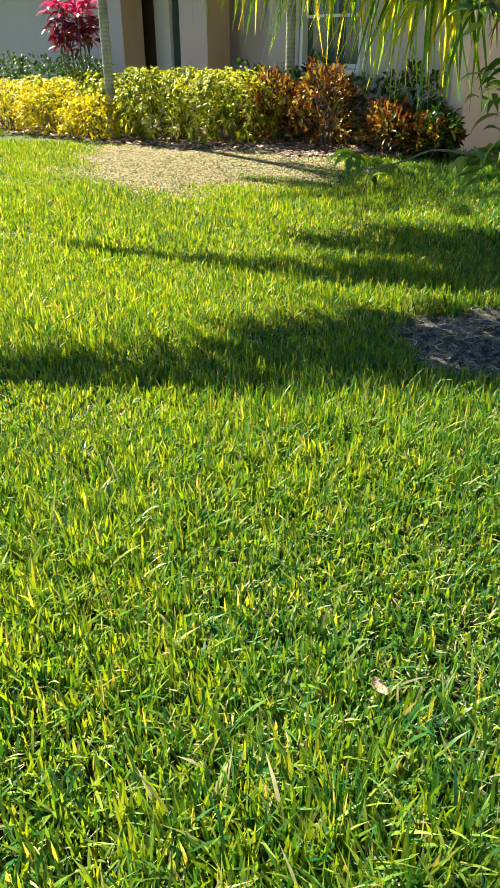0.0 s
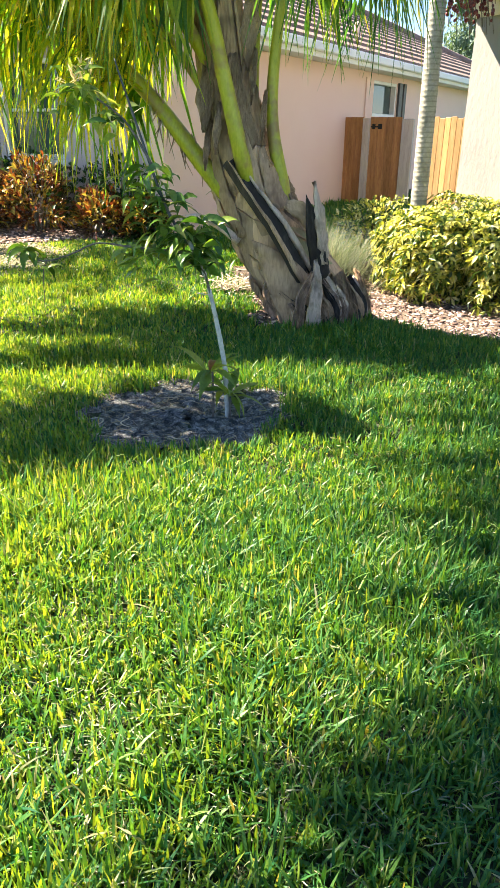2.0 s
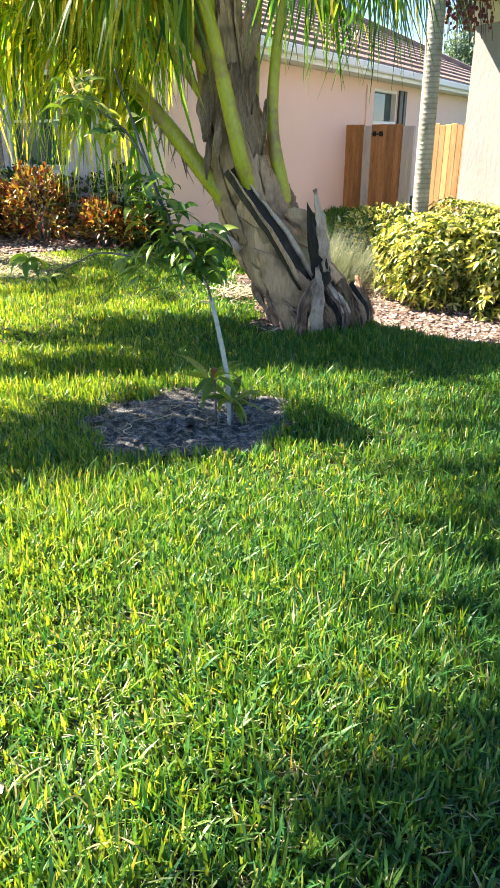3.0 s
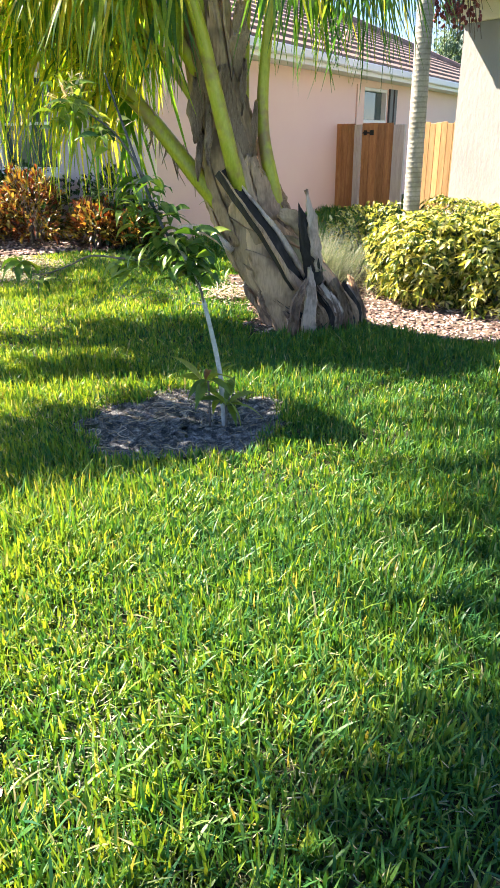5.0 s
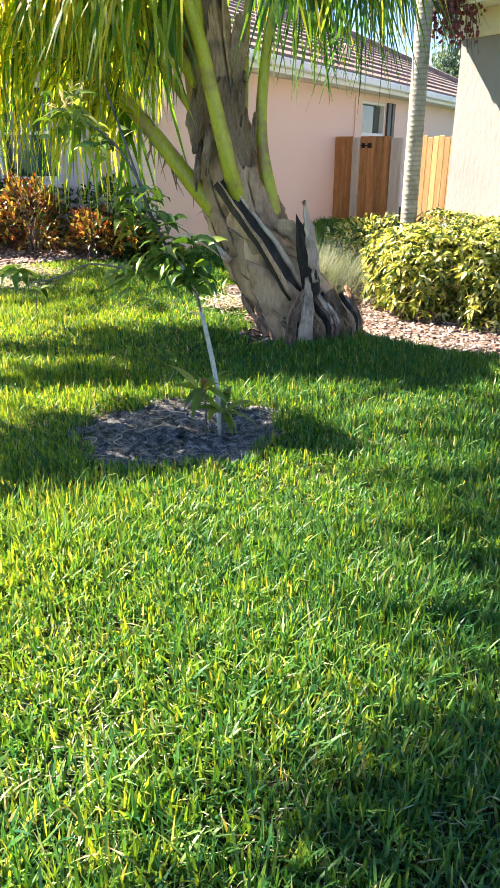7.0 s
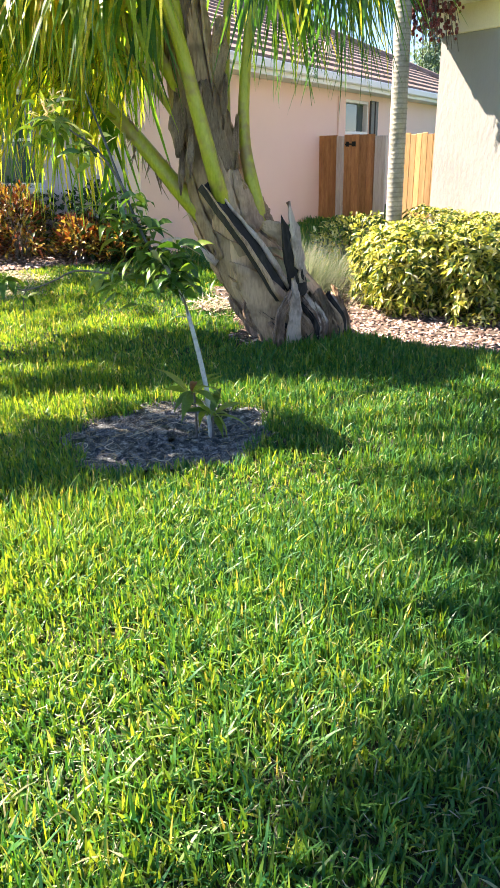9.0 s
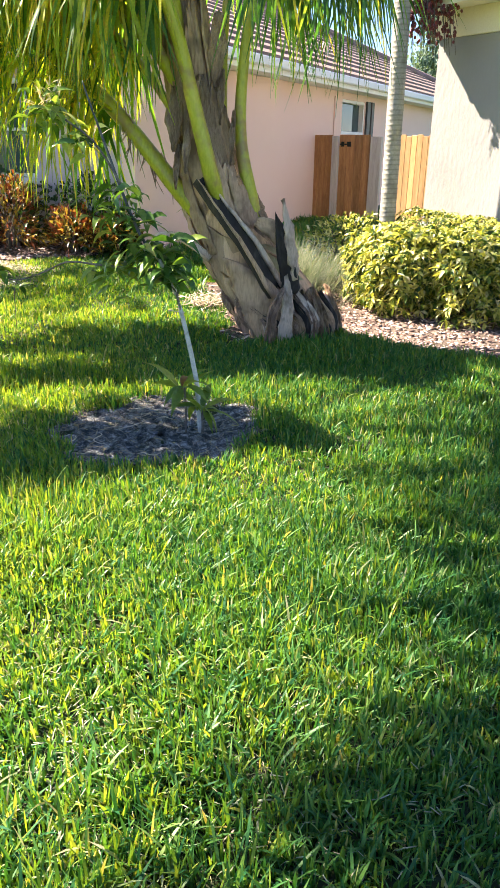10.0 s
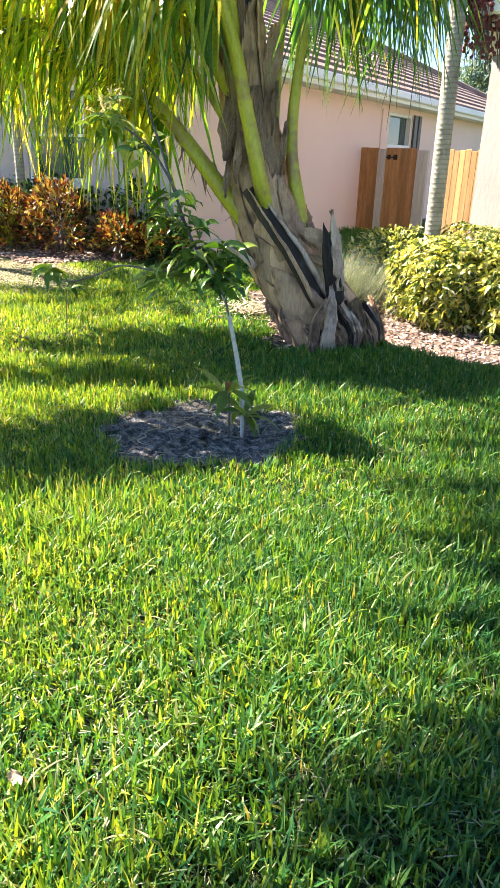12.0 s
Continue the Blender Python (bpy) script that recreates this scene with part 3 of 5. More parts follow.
block("front_door", (0.85, 7.62, 0.12), (0.92, 8.2, EAVE - 0.12), M["door"], house, "dark front door")
block("door_frame", (0.8, 7.13, 0.12), (0.94, 7.62, EAVE - 0.12), M["white"], house, "pale door frame")
block("door_glass", (0.87, 6.80, 0.12), (0.90, 7.13, EAVE - 0.12), M["glass"], house, "dark reflecting side light")
block("porch_column", (0.0, 5.01, 0), (0.49, 5.75, EAVE), M["shaded_front"], house, "square stucco porch column", 0.012)
# thin sheet that gives this side of the column its shaded tone
block("column_side", (0.008, 4.998, 0), (0.484, 5.008, EAVE), M["tan"], house, "side of the column toned tan for shade", 0)
block("porch_ceiling", (0.0, 3.51, EAVE - 0.12), (1.0, 7.51, EAVE - 0.02), M["white"], house)
block("porch_slab", (-0.1, 3.51, 0.0), (0.8, 7.5, 0.12), M["white"], house)
fm = pose(0.03, FW1, FZ0, 0, 0, -90)
window(house, fm, FW1 - FW0, FZ1 - FZ0, blind=False, depth=0.12, bars=1)
block("window_sill", (-0.08, FW0 - 0.06, FZ0 - 0.08), (0.02, FW1 + 0.06, FZ0 - 0.005), M["white"], house)
for lo, hi in (((LONG - 0.2, 0.2, 0), (LONG, 15.5, EAVE)), ((0.2, 15.5, 0), (LONG - 0.2, 15.7, EAVE))):
    block("back_wall", lo, hi, M["salmon"], house, "", 0)
# roof: a hip of overlapping tile courses, fascia and soffit
OVER, PITCH = 0.45, math.tan(radians(24.5))
block("fascia", (-OVER - 0.02, -OVER - 0.03, EAVE - 0.02), (LONG + OVER, -OVER, EAVE + 0.2), M["white"], house, "white fascia board")
block("gutter", (-OVER - 0.02, -OVER - 0.13, EAVE + 0.05), (LONG + OVER, -OVER - 0.032, EAVE + 0.19), M["white"], house, "white rain gutter", 0.02)
block("fascia", (-OVER - 0.03, -OVER, EAVE - 0.02), (-OVER, 15.95, EAVE + 0.2), M["white"], house, "white fascia board")
block("soffit", (-OVER, -OVER, EAVE + 0.005), (LONG + OVER, 15.95, EAVE + 0.02), M["white"], house, "white soffit", 0)
COURSE, n_course = 0.45, 17


def tile_course(parent, lo, hi, z0, z1, step, m=None):
    """One course of roof tiles on all four slopes: a lip and the sloping face behind it."""
    bm = bmesh.new()
    (ax, ay), (bx, by) = lo, hi
    ring = [(ax, ay), (bx, ay), (bx, by), (ax, by)]
    inner = [(ax + step, ay + step), (bx - step, ay + step), (bx - step, by - step), (ax + step, by - step)]
    foot, lip, rear = ([bm.verts.new((*q, z)) for q in pts] for pts, z in ((ring, z0 - 0.10), (ring, z0), (inner, z1)))
    for k in range(4):
        n = (k + 1) % 4
        bm.faces.new((foot[k], foot[n], lip[n], lip[k]))
        bm.faces.new((lip[k], lip[n], rear[n], rear[k]))
    if m is not None:
        bmesh.ops.transform(bm, matrix=m, verts=bm.verts[:])
    part("tile_course", bm, M["roof"], parent)


for i in range(n_course):
    a = i * COURSE - 0.05
    tile_course(house, (-OVER + a, -OVER + a), (LONG + OVER - a, 15.95 - a), EAVE + 0.25 + (a + 0.05) * PITCH, EAVE + 0.20 + (a + 0.1 + COURSE) * PITCH, COURSE + 0.05)
top = n_course * COURSE
zt = EAVE + 0.2 + top * PITCH
block("roof_cap", (-OVER + top, -OVER + top, zt - 0.1), (LONG + OVER - top, 15.9 - top, zt + 0.02), M["roof"], house, "", 0)
block("roof_vent", (8.40, 0.8, 3.24), (8.54, 0.94, 3.60), M["salmon"], house, "pale roof vent", 0.03)
for cx, cy, dx, dy in ((-OVER, -OVER, 1, 1), (LONG + OVER, -OVER, -1, 1), (LONG + OVER, 15.95, -1, -1), (-OVER, 15.95, 1, -1)):
    v, f = tube([(cx + dx * q, cy + dy * q, EAVE + 0.27 + q * PITCH) for q in np.linspace(-0.05, top, 24)], [0.13], 8)
    arrays("hip_cap", v, f, M["roof"], house, smooth=True)

# the cream house beside it
WH_DIR = -18.0
white_house = tagged(empty("house", (5.97, 8.16, 0.1), 0), "cream stucco house with heavy trowelled wall and white eaves", "house")
wm4 = pose(0, 0, 0, 0, 0, -90 - WH_DIR)         # x runs from the corner towards the street
WZ = 2.95
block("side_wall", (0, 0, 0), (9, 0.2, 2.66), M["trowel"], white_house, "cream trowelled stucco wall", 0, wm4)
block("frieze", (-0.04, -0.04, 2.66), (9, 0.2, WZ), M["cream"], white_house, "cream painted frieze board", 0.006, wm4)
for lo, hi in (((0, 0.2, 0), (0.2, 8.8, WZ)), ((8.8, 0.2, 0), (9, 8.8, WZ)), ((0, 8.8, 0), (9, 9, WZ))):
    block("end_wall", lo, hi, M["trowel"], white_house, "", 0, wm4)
block("soffit", (-0.25, -0.42, WZ), (9.3, 9.1, WZ + 0.02), M["white"], white_house, "", 0, wm4)
block("fascia", (-0.25, -0.45, WZ - 0.02), (9.3, -0.42, WZ + 0.16), M["white"], white_house, "", 0.004, wm4)
block("gutter", (-0.27, -0.56, WZ + 0.03), (9.3, -0.452, WZ + 0.17), M["white"], white_house, "", 0.02, wm4)
for i in range(9):
    a = i * COURSE
    tile_course(white_house, (-0.3 + a, -0.5 + a), (9.4 - a, 9.2 - a), WZ + 0.25 + a * PITCH, WZ + 0.2 + (a + 0.05 + COURSE) * PITCH, COURSE + 0.05, wm4)
# ---- gate and fence between the houses ----
GL = Vector((6.79, 13.67, 0.14))
gm_ = pose(*GL, 0, 0, -45)
gate = tagged(empty("wooden_gate", GL, -45), "stained cedar board gate with black latch between two houses", "gate")
GATE_H = 1.64
for i in range(3):
    block("board", (0.0 + i * 0.142, 0, 0.03), (0.138 + i * 0.142, 0.022, GATE_H), M["gate"], gate, "", 0.003)
for i in range(4):
    block("board", (0.565 + i * 0.155, 0, 0.05), (0.716 + i * 0.155, 0.022, GATE_H + 0.004 * (i % 2)), M["gate"], gate, "", 0.003)
block("post", (0.43, -0.07, -0.12), (0.555, 0.03, GATE_H - 0.02), M["post"], gate, "weathered grey wooden post", 0.006)
block("post", (1.2, -0.05, -0.12), (1.42, 0.05, GATE_H - 0.03), M["post"], gate, "weathered grey wooden post", 0.006)
for z in (0.35, 1.35):
    block("rail", (0.0, 0.024, z), (1.18, 0.06, z + 0.09), M["gate"], gate, "", 0.004)
latch = block("latch", (0.60, -0.012, 1.43), (0.665, -0.001, 1.52), M["black"], gate, "black iron latch", 0.003)
block("latch_bar", (0.58, -0.022, 1.46), (0.80, -0.013, 1.485), M["black"], latch, "", 0.003)
block("latch_plate", (0.72, -0.012, 1.43), (0.80, -0.001, 1.52), M["black"], latch, "", 0.003)
FL = (6.13, 9.31, 0.1)
fence = tagged(empty("wooden_fence", FL, -60), "sunlit cedar board fence by the cream house", "fence")
for i in range(8):
    block("board", (i * 0.088, 0, -0.1), (i * 0.088 + 0.084, 0.02, 1.61 + 0.012 * math.sin(i * 2.1)), M["fence"], fence, "", 0.003)
for z in (0.35, 1.3):
    block("rail", (0, 0.022, z), (0.70, 0.06, z + 0.09), M["fence"], fence, "", 0.004)


# ---- shrubs ----
def shrub(name, x, y, rx, ry, h, leaf_mat, n, length, width, seed, label, category="shrub", group="", low=0.08, square=2.6, droop=0.5, upward=0.4, turn=0.0, stems=9, lumps=0.16, whorl=1):
    """A rounded shrub: stems from the soil, and leaves in an uneven shell over them."""
    r = np.random.RandomState(seed)
    z0 = float(rise(x, y))
    ob = tagged(empty(name, (x, y, z0), turn), label, category, group)
    d = unit(r.normal(0, 1, (n * 2, 3)))
    d[:, 2] = d[:, 2] * 0.85 + 0.15
    d = unit(d)
    # a superellipsoid shell, lumpy
    e = (np.abs(d) ** square).sum(1) ** (-1 / square)
    lump = 1 + lumps * (np.sin(d[:, 0] * 7 + seed) * np.sin(d[:, 1] * 6 + 2 * seed) + 0.7 * np.sin(d[:, 2] * 9 + d[:, 0] * 5 + seed))
    shell = np.clip(1.0 - np.abs(r.normal(0, 0.16, n * 2)), 0.35, 1.05)
    p = d * (e * lump * shell)[:, None] * np.array([[rx, ry, h * 0.55]])
    p[:, 2] += h * 0.47
    keep = p[:, 2] > low * r.uniform(0.3, 1.8, len(p))
    p, d = p[keep][:n], d[keep][:n]
    if whorl > 1:
        # leaflets spread like fingers from one point, round the way the shoot faces
        k = n // whorl
        shoot = unit(d[:k] + r.normal(0, 0.35, (k, 3)) + np.array([[0, 0, upward]]))
        p = np.repeat(p[:k], whorl, 0) + r.normal(0, 0.004, (k * whorl, 3))
        a1 = unit(np.cross(shoot, np.array([[0.3, 0.2, 0.93]])))
        a2 = np.cross(shoot, a1)
        th = np.tile(np.arange(whorl) * 2 * np.pi / whorl, k) + np.repeat(r.uniform(0, 6.3, k), whorl) + r.normal(0, 0.15, k * whorl)
        g = np.repeat(shoot, whorl, 0) * r.uniform(0.15, 0.6, (k * whorl, 1)) + np.repeat(a1, whorl, 0) * np.cos(th)[:, None] + np.repeat(a2, whorl, 0) * np.sin(th)[:, None]
    else:
        g = unit(d * 0.8 + r.normal(0, 0.55, p.shape) + np.array([[0, 0, upward]]))
    m = len(p)
    v, f = leaves(p, g, length * r.uniform(0.6, 1.25, m), width * r.uniform(0.7, 1.2, m), droop * r.uniform(0.3, 1.3, m), r)
    arrays("foliage", v, f, M[leaf_mat], ob)
    for i in range(stems):
        a = r.uniform(0, 2 * np.pi)
        tip = (rx * 0.7 * math.cos(a) * r.uniform(0.3, 1), ry * 0.7 * math.sin(a) * r.uniform(0.3, 1), h * r.uniform(0.55, 0.85))
        base = (0.25 * tip[0] + r.normal(0, 0.03), 0.25 * tip[1] + r.normal(0, 0.03), -0.03)
        mid = (0.55 * tip[0], 0.55 * tip[1], h * 0.35)
        v, f = tube(smooth_path([base, mid, tip], 6), [0.014, 0.009, 0.004], 5)
        arrays("stem", v, f, M["bark"], ob, smooth=True)
    return ob


VAR = "variegated yellow and green clipped shrub in a mulch bed"
for i, (sx, sy) in enumerate(((4.54, 6.0), (4.98, 5.45), (5.58, 4.9), (4.95, 6.8), (5.55, 6.25))):
    shrub("variegated_shrub", sx, sy, 0.60, 0.56, 0.79 if i < 3 else 0.62, "hedge", 7700 if i < 3 else 4200, 0.088, 0.034, 21 + i, VAR, group="hedge by the palm", square=4.2, lumps=0.07, low=0.05, whorl=7, droop=0.35)
BACK = "pale green clipped hedge shrub by the cream house"
shrub("hedge_shrub", 5.95, 6.95, 0.4, 0.5, 0.76, "hedge", 3500, 0.07, 0.027, 26, BACK, group="hedge by the cream house", square=4.5, lumps=0.05, whorl=7)
shrub("hedge_shrub", 5.72, 7.55, 0.45, 0.5, 0.76, "hedge", 3500, 0.07, 0.027, 27, BACK, group="hedge by the cream house", square=4.5, lumps=0.05, whorl=7)
shrub("hedge_shrub", 6.05, 6.35, 0.45, 0.45, 0.76, "hedge", 3500, 0.07, 0.027, 28, BACK, group="hedge by the cream house", square=4.5, lumps=0.05, whorl=7)

shrub("hedge_shrub", 4.95, 8.35, 0.45, 0.42, 0.60, "hedge", 1100, 0.10, 0.035, 29, BACK, group="hedge by the cream house")
HA = "rounded yellow-green variegated hedge shrub by the house"
for i, (sx, sy, srx, sh) in enumerate(((-0.55, 10.85, 0.72, 0.88), (-1.35, 11.2, 0.75, 0.90), (-2.1, 11.9, 0.75, 0.86), (-2.95, 12.6, 0.75, 0.80), (-3.8, 13.3, 0.8, 0.72), (-0.35, 11.6, 0.6, 0.86))):
    shrub("variegated_shrub", sx, sy, srx, 0.66, sh, "lime", 3500, 0.09, 0.034, 40 + i, HA, group="hedge along the house", whorl=7, square=3.4, lumps=0.10)
GO = "low bright golden-yellow leafy shrub"
for i, (sx, sy, srx, sh) in enumerate(((-2.55, 11.25, 0.42, 0.55), (-3.3, 11.85, 0.55, 0.68), (-4.2, 12.3, 0.6, 0.7))):
    shrub("golden_shrub", sx, sy, srx, 0.45, sh, "yellow", 1500, 0.08, 0.035, 60 + i, GO, group="golden shrubs")
CR = "red and orange croton shrub in mulch"
for i, (sx, sy, srx, sh) in enumerate(((0.1, 10.75, 0.38, 0.86), (0.80, 10.35, 0.40, 0.96), (1.62, 9.86, 0.34, 0.58), (2.12, 9.50, 0.28, 0.50))):
    shrub("croton", sx, sy, srx, 0.42, sh, "croton", 1100, 0.15, 0.035, 70 + i, CR, group="crotons", upward=0.9, droop=0.35, square=2.0)
DG = "dark green shrub in the shade of the house"
for i, (sx, sy, srx, sh) in enumerate(((1.55, 10.65, 0.55, 0.85), (0.75, 11.3, 0.6, 0.95), (1.95, 10.08, 0.38, 0.95), (2.14, 9.58, 0.22, 0.55), (0.0, 11.9, 0.6, 0.9), (-4.2, 15.0, 0.9, 1.0), (-5.6, 16.2, 0.9, 1.0), (-3.4, 14.2, 0.6, 0.95))):
    shrub("green_shrub", sx, sy, srx, 0.5, sh, "green", 1000, 0.12, 0.05, 80 + i, DG, group="shrubs along the wall")


# ---- trees ----
def frond(parent, points, leaf, n, seed, start=0.28, thick=0.036, tips=0.5, gravity=0.55, wide=0.032, single=False, leaf_mat="frond"):
    """A feather frond: a tapered stalk and two rows of long leaflets that hang."""
    r = np.random.RandomState(seed)
    c = smooth_path(points, 40)
    v, f = tube(c, [thick, thick * 0.72, thick * 0.5, thick * 0.3, 0.004], 8, 0.92)
    stalk = arrays("frond_stalk", v, f, M["petiole"], parent, smooth=True)
    s = np.linspace(start, 1.0, n)
    s = np.clip(np.repeat(s, 2) + r.normal(0, 0.004, 2 * n), 0, 1)
    side = np.tile([-1.0, 1.0], n)
    ln = np.linspace(0, 1, len(c))
    p = np.stack([np.interp(s, ln, c[:, k]) for k in range(3)], 1)
    tg = np.gradient(c, axis=0)
    t = unit(np.stack([np.interp(s, ln, tg[:, k]) for k in range(3)], 1))
    lat = unit(np.cross(t, np.array([[0, 0, 1.0]])))
    rel = (s - start) / (1 - start)
    L = leaf * (0.55 + 0.45 * np.sin(np.clip(rel * 1.15 + 0.12, 0, 1) * np.pi)) * r.uniform(0.8, 1.12, 2 * n) * np.where(rel > 0.9, 0.75, 1)
    d = unit(lat * side[:, None] * r.uniform(0.5, 1.0, 2 * n)[:, None] + t * (0.55 + 0.5 * rel)[:, None] + np.array([[0, 0, -0.15]]) + r.normal(0, 0.10, (2 * n, 3)))
    seg = 6
    w = unit(np.cross(d, np.array([[0, 0, 1.0]]) + 0.3 * r.normal(0, 1, (2 * n, 3))))
    rows, q = [], p.copy()
    prof = [0.5, 1.0, 1.0, 0.85, 0.62, 0.36, 0.05]
    W = wide * r.uniform(0.75, 1.2, 2 * n)[:, None]
    k = gravity * r.uniform(0.25, 1.2, 2 * n)[:, None]
    bunch = 0.22 * np.sin(s * 47 + seed)
    down = np.stack([bunch + r.normal(0, 0.13, 2 * n), r.normal(0, 0.16, 2 * n), -np.ones(2 * n)], 1)
    for i in range(seg + 1):
        rows.append(q - w * W * prof[i] * 0.5)
        rows.append(q + w * W * prof[i] * 0.5)
        q = q + d * (L / seg)[:, None]
        d = unit(d + down * k)
    V = np.stack(rows, 1)
    tri = np.array([t3 for i in range(seg) for t3 in ((2 * i, 2 * i + 1, 2 * i + 3), (2 * i, 2 * i + 3, 2 * i + 2))])
    F = (np.arange(2 * n) * (2 * seg + 2))[:, None, None] + tri[None]
    if single:
        for one in V:
            arrays("leaflet", one, tri, M[leaf_mat], stalk)
    else:
        tagged(arrays("frond_blade", V, F, M[leaf_mat], stalk), kind="stuff")
    return stalk


palm = tagged(empty("palm_tree", (3.02, 5.55, 0)), "leaning young coconut palm with ragged grey leaf bases and arching fronds", "palm tree")


def at_palm(points):
    return [(x - 3.02, y - 5.55, z) for x, y, z in points]


SPINE = [(3.08, 5.54, -0.08), (2.98, 5.58, 0.15), (2.74, 5.68, 0.5), (2.55, 5.77, 0.85), (2.42, 5.83, 1.2), (2.31, 5.88, 1.7), (2.23, 5.92, 2.3), (2.19, 5.95, 3.0)]
spine = smooth_path(at_palm(SPINE), 40)
GIRTH = [0.345, 0.335, 0.295, 0.25, 0.21, 0.15, 0.105, 0.06]
# near-black tube that shows in the gaps between the leaf bases
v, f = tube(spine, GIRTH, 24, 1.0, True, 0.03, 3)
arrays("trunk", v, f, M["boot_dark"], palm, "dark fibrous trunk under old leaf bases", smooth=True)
rb = np.random.RandomState(5)


def shell(bm, grid):
    """A closed plate from rows of (place, step to its back)."""
    nv, nu = len(grid) - 1, len(grid[0]) - 1
    front = [[bm.verts.new(p) for p, _ in row] for row in grid]
    back = [[bm.verts.new(p + d) for p, d in row] for row in grid]
    for j in range(nv):
        for i in range(nu):
            bm.faces.new((front[j][i], front[j][i + 1], front[j + 1][i + 1], front[j + 1][i]))
            bm.faces.new((back[j][i], back[j + 1][i], back[j + 1][i + 1], back[j][i + 1]))
        for i, flip in ((0, 1), (nu, -1)):
            bm.faces.new((front[j][i], front[j + 1][i], back[j + 1][i], back[j][i])[::flip])
    for i in range(nu):
        for j, flip in ((0, 1), (nv, -1)):
            bm.faces.new((front[j][i + 1], front[j][i], back[j][i], back[j][i + 1])[::flip])
    bmesh.ops.recalc_face_normals(bm, faces=bm.faces[:])


def wrap(s0, s1, turn, half, mat, seed, lift=0.03, skew=0.0, sharp=1.8, off=0.012, thick=0.014, label="", width=0.05):
    """An old leaf base clasping the trunk: a patch of its skin between two heights, tapering upwards, torn at the rim.
    turn is the angle about the trunk: 0 towards the lawn, positive to the west side."""
    r = np.random.RandomState(seed)
    nu, nv = 14, 10
    bm = bmesh.new()
    grid = []
    rag = r.normal(0, 0.010, nu + 1)
    for j in range(nv + 1):
        b = j / nv
        row = []
        h = half * (1 - b ** sharp) + width
        for i in range(nu + 1):
            u = i / nu * 2 - 1
            q = s0 + (s1 - s0) * b + skew * u * (s1 - s0) + rag[i] * (0.5 + b) * 0.6
            q = min(max(q, 0.004 * j), 0.93 + 0.005 * j)
            k = q * 40
            k0 = int(k)
            c = spine[k0] * (1 - k + k0) + spine[k0 + 1] * (k - k0)
            tg = Vector(spine[k0 + 1] - spine[k0]).normalized()
            away = Vector((0.45, 0.89, 0))
            away = (away - tg * away.dot(tg)).normalized()
            side = tg.cross(away)
            th = turn + u * h + 0.02 * r.normal() * (abs(u) > 0.9)
            d = -away * math.cos(th) + side * math.sin(th)
            R = np.interp(q, np.linspace(0, 1, 8), GIRTH)
            lip = 0.012 * abs(u) ** 5
            grow = off + lift * b * b + lip + 0.006 * math.sin(u * 9 + seed) * b + 0.004 * math.sin(b * 11 + seed * 2)
            row.append((Vector(c) + d * (R + grow), d * -thick))
        grid.append(row)
    shell(bm, grid)
    return part("leaf_base", bm, M[mat], palm, label, smooth=True)


# leaf bases spiral up the trunk: low ones clasp it as broad bands, high ones stand off it as stretched sheets
for i in range(26):
    s = 0.02 + 0.42 * i / 26
    wrap(s, s + 0.17 + rb.uniform(0, 0.07), i * 2.4 + rb.normal(0, 0.2), rb.uniform(0.95, 1.3), "boot", 200 + i, rb.uniform(0.006, 0.022), rb.uniform(-0.25, 0.25), rb.uniform(1.6, 3.2), 0.008 + 0.004 * (i % 3), width=rb.uniform(0.08, 0.3))
for i in range(11):
    s = 0.42 + 0.44 * i / 11
    wrap(s, min(s + 0.22 + rb.uniform(0, 0.08), 0.97), i * 2.4 + rb.normal(0, 0.2), rb.uniform(0.5, 0.85), "fibre" if i % 4 == 0 else "boot", 240 + i, rb.uniform(0.03, 0.09), rb.uniform(-0.18, 0.18), rb.uniform(2.2, 4.0), 0.010 + 0.006 * (i % 3), width=rb.uniform(0.10, 0.22))
# live green bands low on the lawn side
wrap(0.12, 0.24, 1.05, 0.55, "green_sheath", 321, 0.012, -0.1, 5.0, 0.030, 0.014, "smooth grey-green live leaf base", 0.3)
wrap(0.22, 0.36, -0.75, 0.22, "green_sheath", 322, 0.02, 0.1, 4.0, 0.034, 0.014, "smooth grey-green live leaf base", 0.2)
# the broad bases of the side towards the lawn
for i, (s0, s1, th, half, sk, lf, mt) in enumerate(((0.20, 0.46, 0.55, 0.85, -0.12, 0.035, "boot"), (0.16, 0.42, -0.45, 0.75, 0.25, 0.03, "boot"), (0.30, 0.50, -0.1, 0.8, 0.15, 0.03, "boot"), (0.27, 0.52, 1.15, 0.6, -0.2, 0.05, "boot"),
                                                  (0.42, 0.68, 0.85, 0.5, 0.1, 0.07, "boot"), (0.44, 0.60, -0.75, 0.55, 0.2, 0.08, "boot"), (0.53, 0.82, 0.55, 0.45, 0.1, 0.06, "boot"), (0.56, 0.76, -1.0, 0.5, 0.1, 0.09, "boot"), (0.64, 0.90, -0.35, 0.5, -0.1, 0.07, "boot"))):
    wrap(s0, s1, th, half, mt, 330 + i, lf, sk, 3.0, 0.026, 0.018, width=0.16)


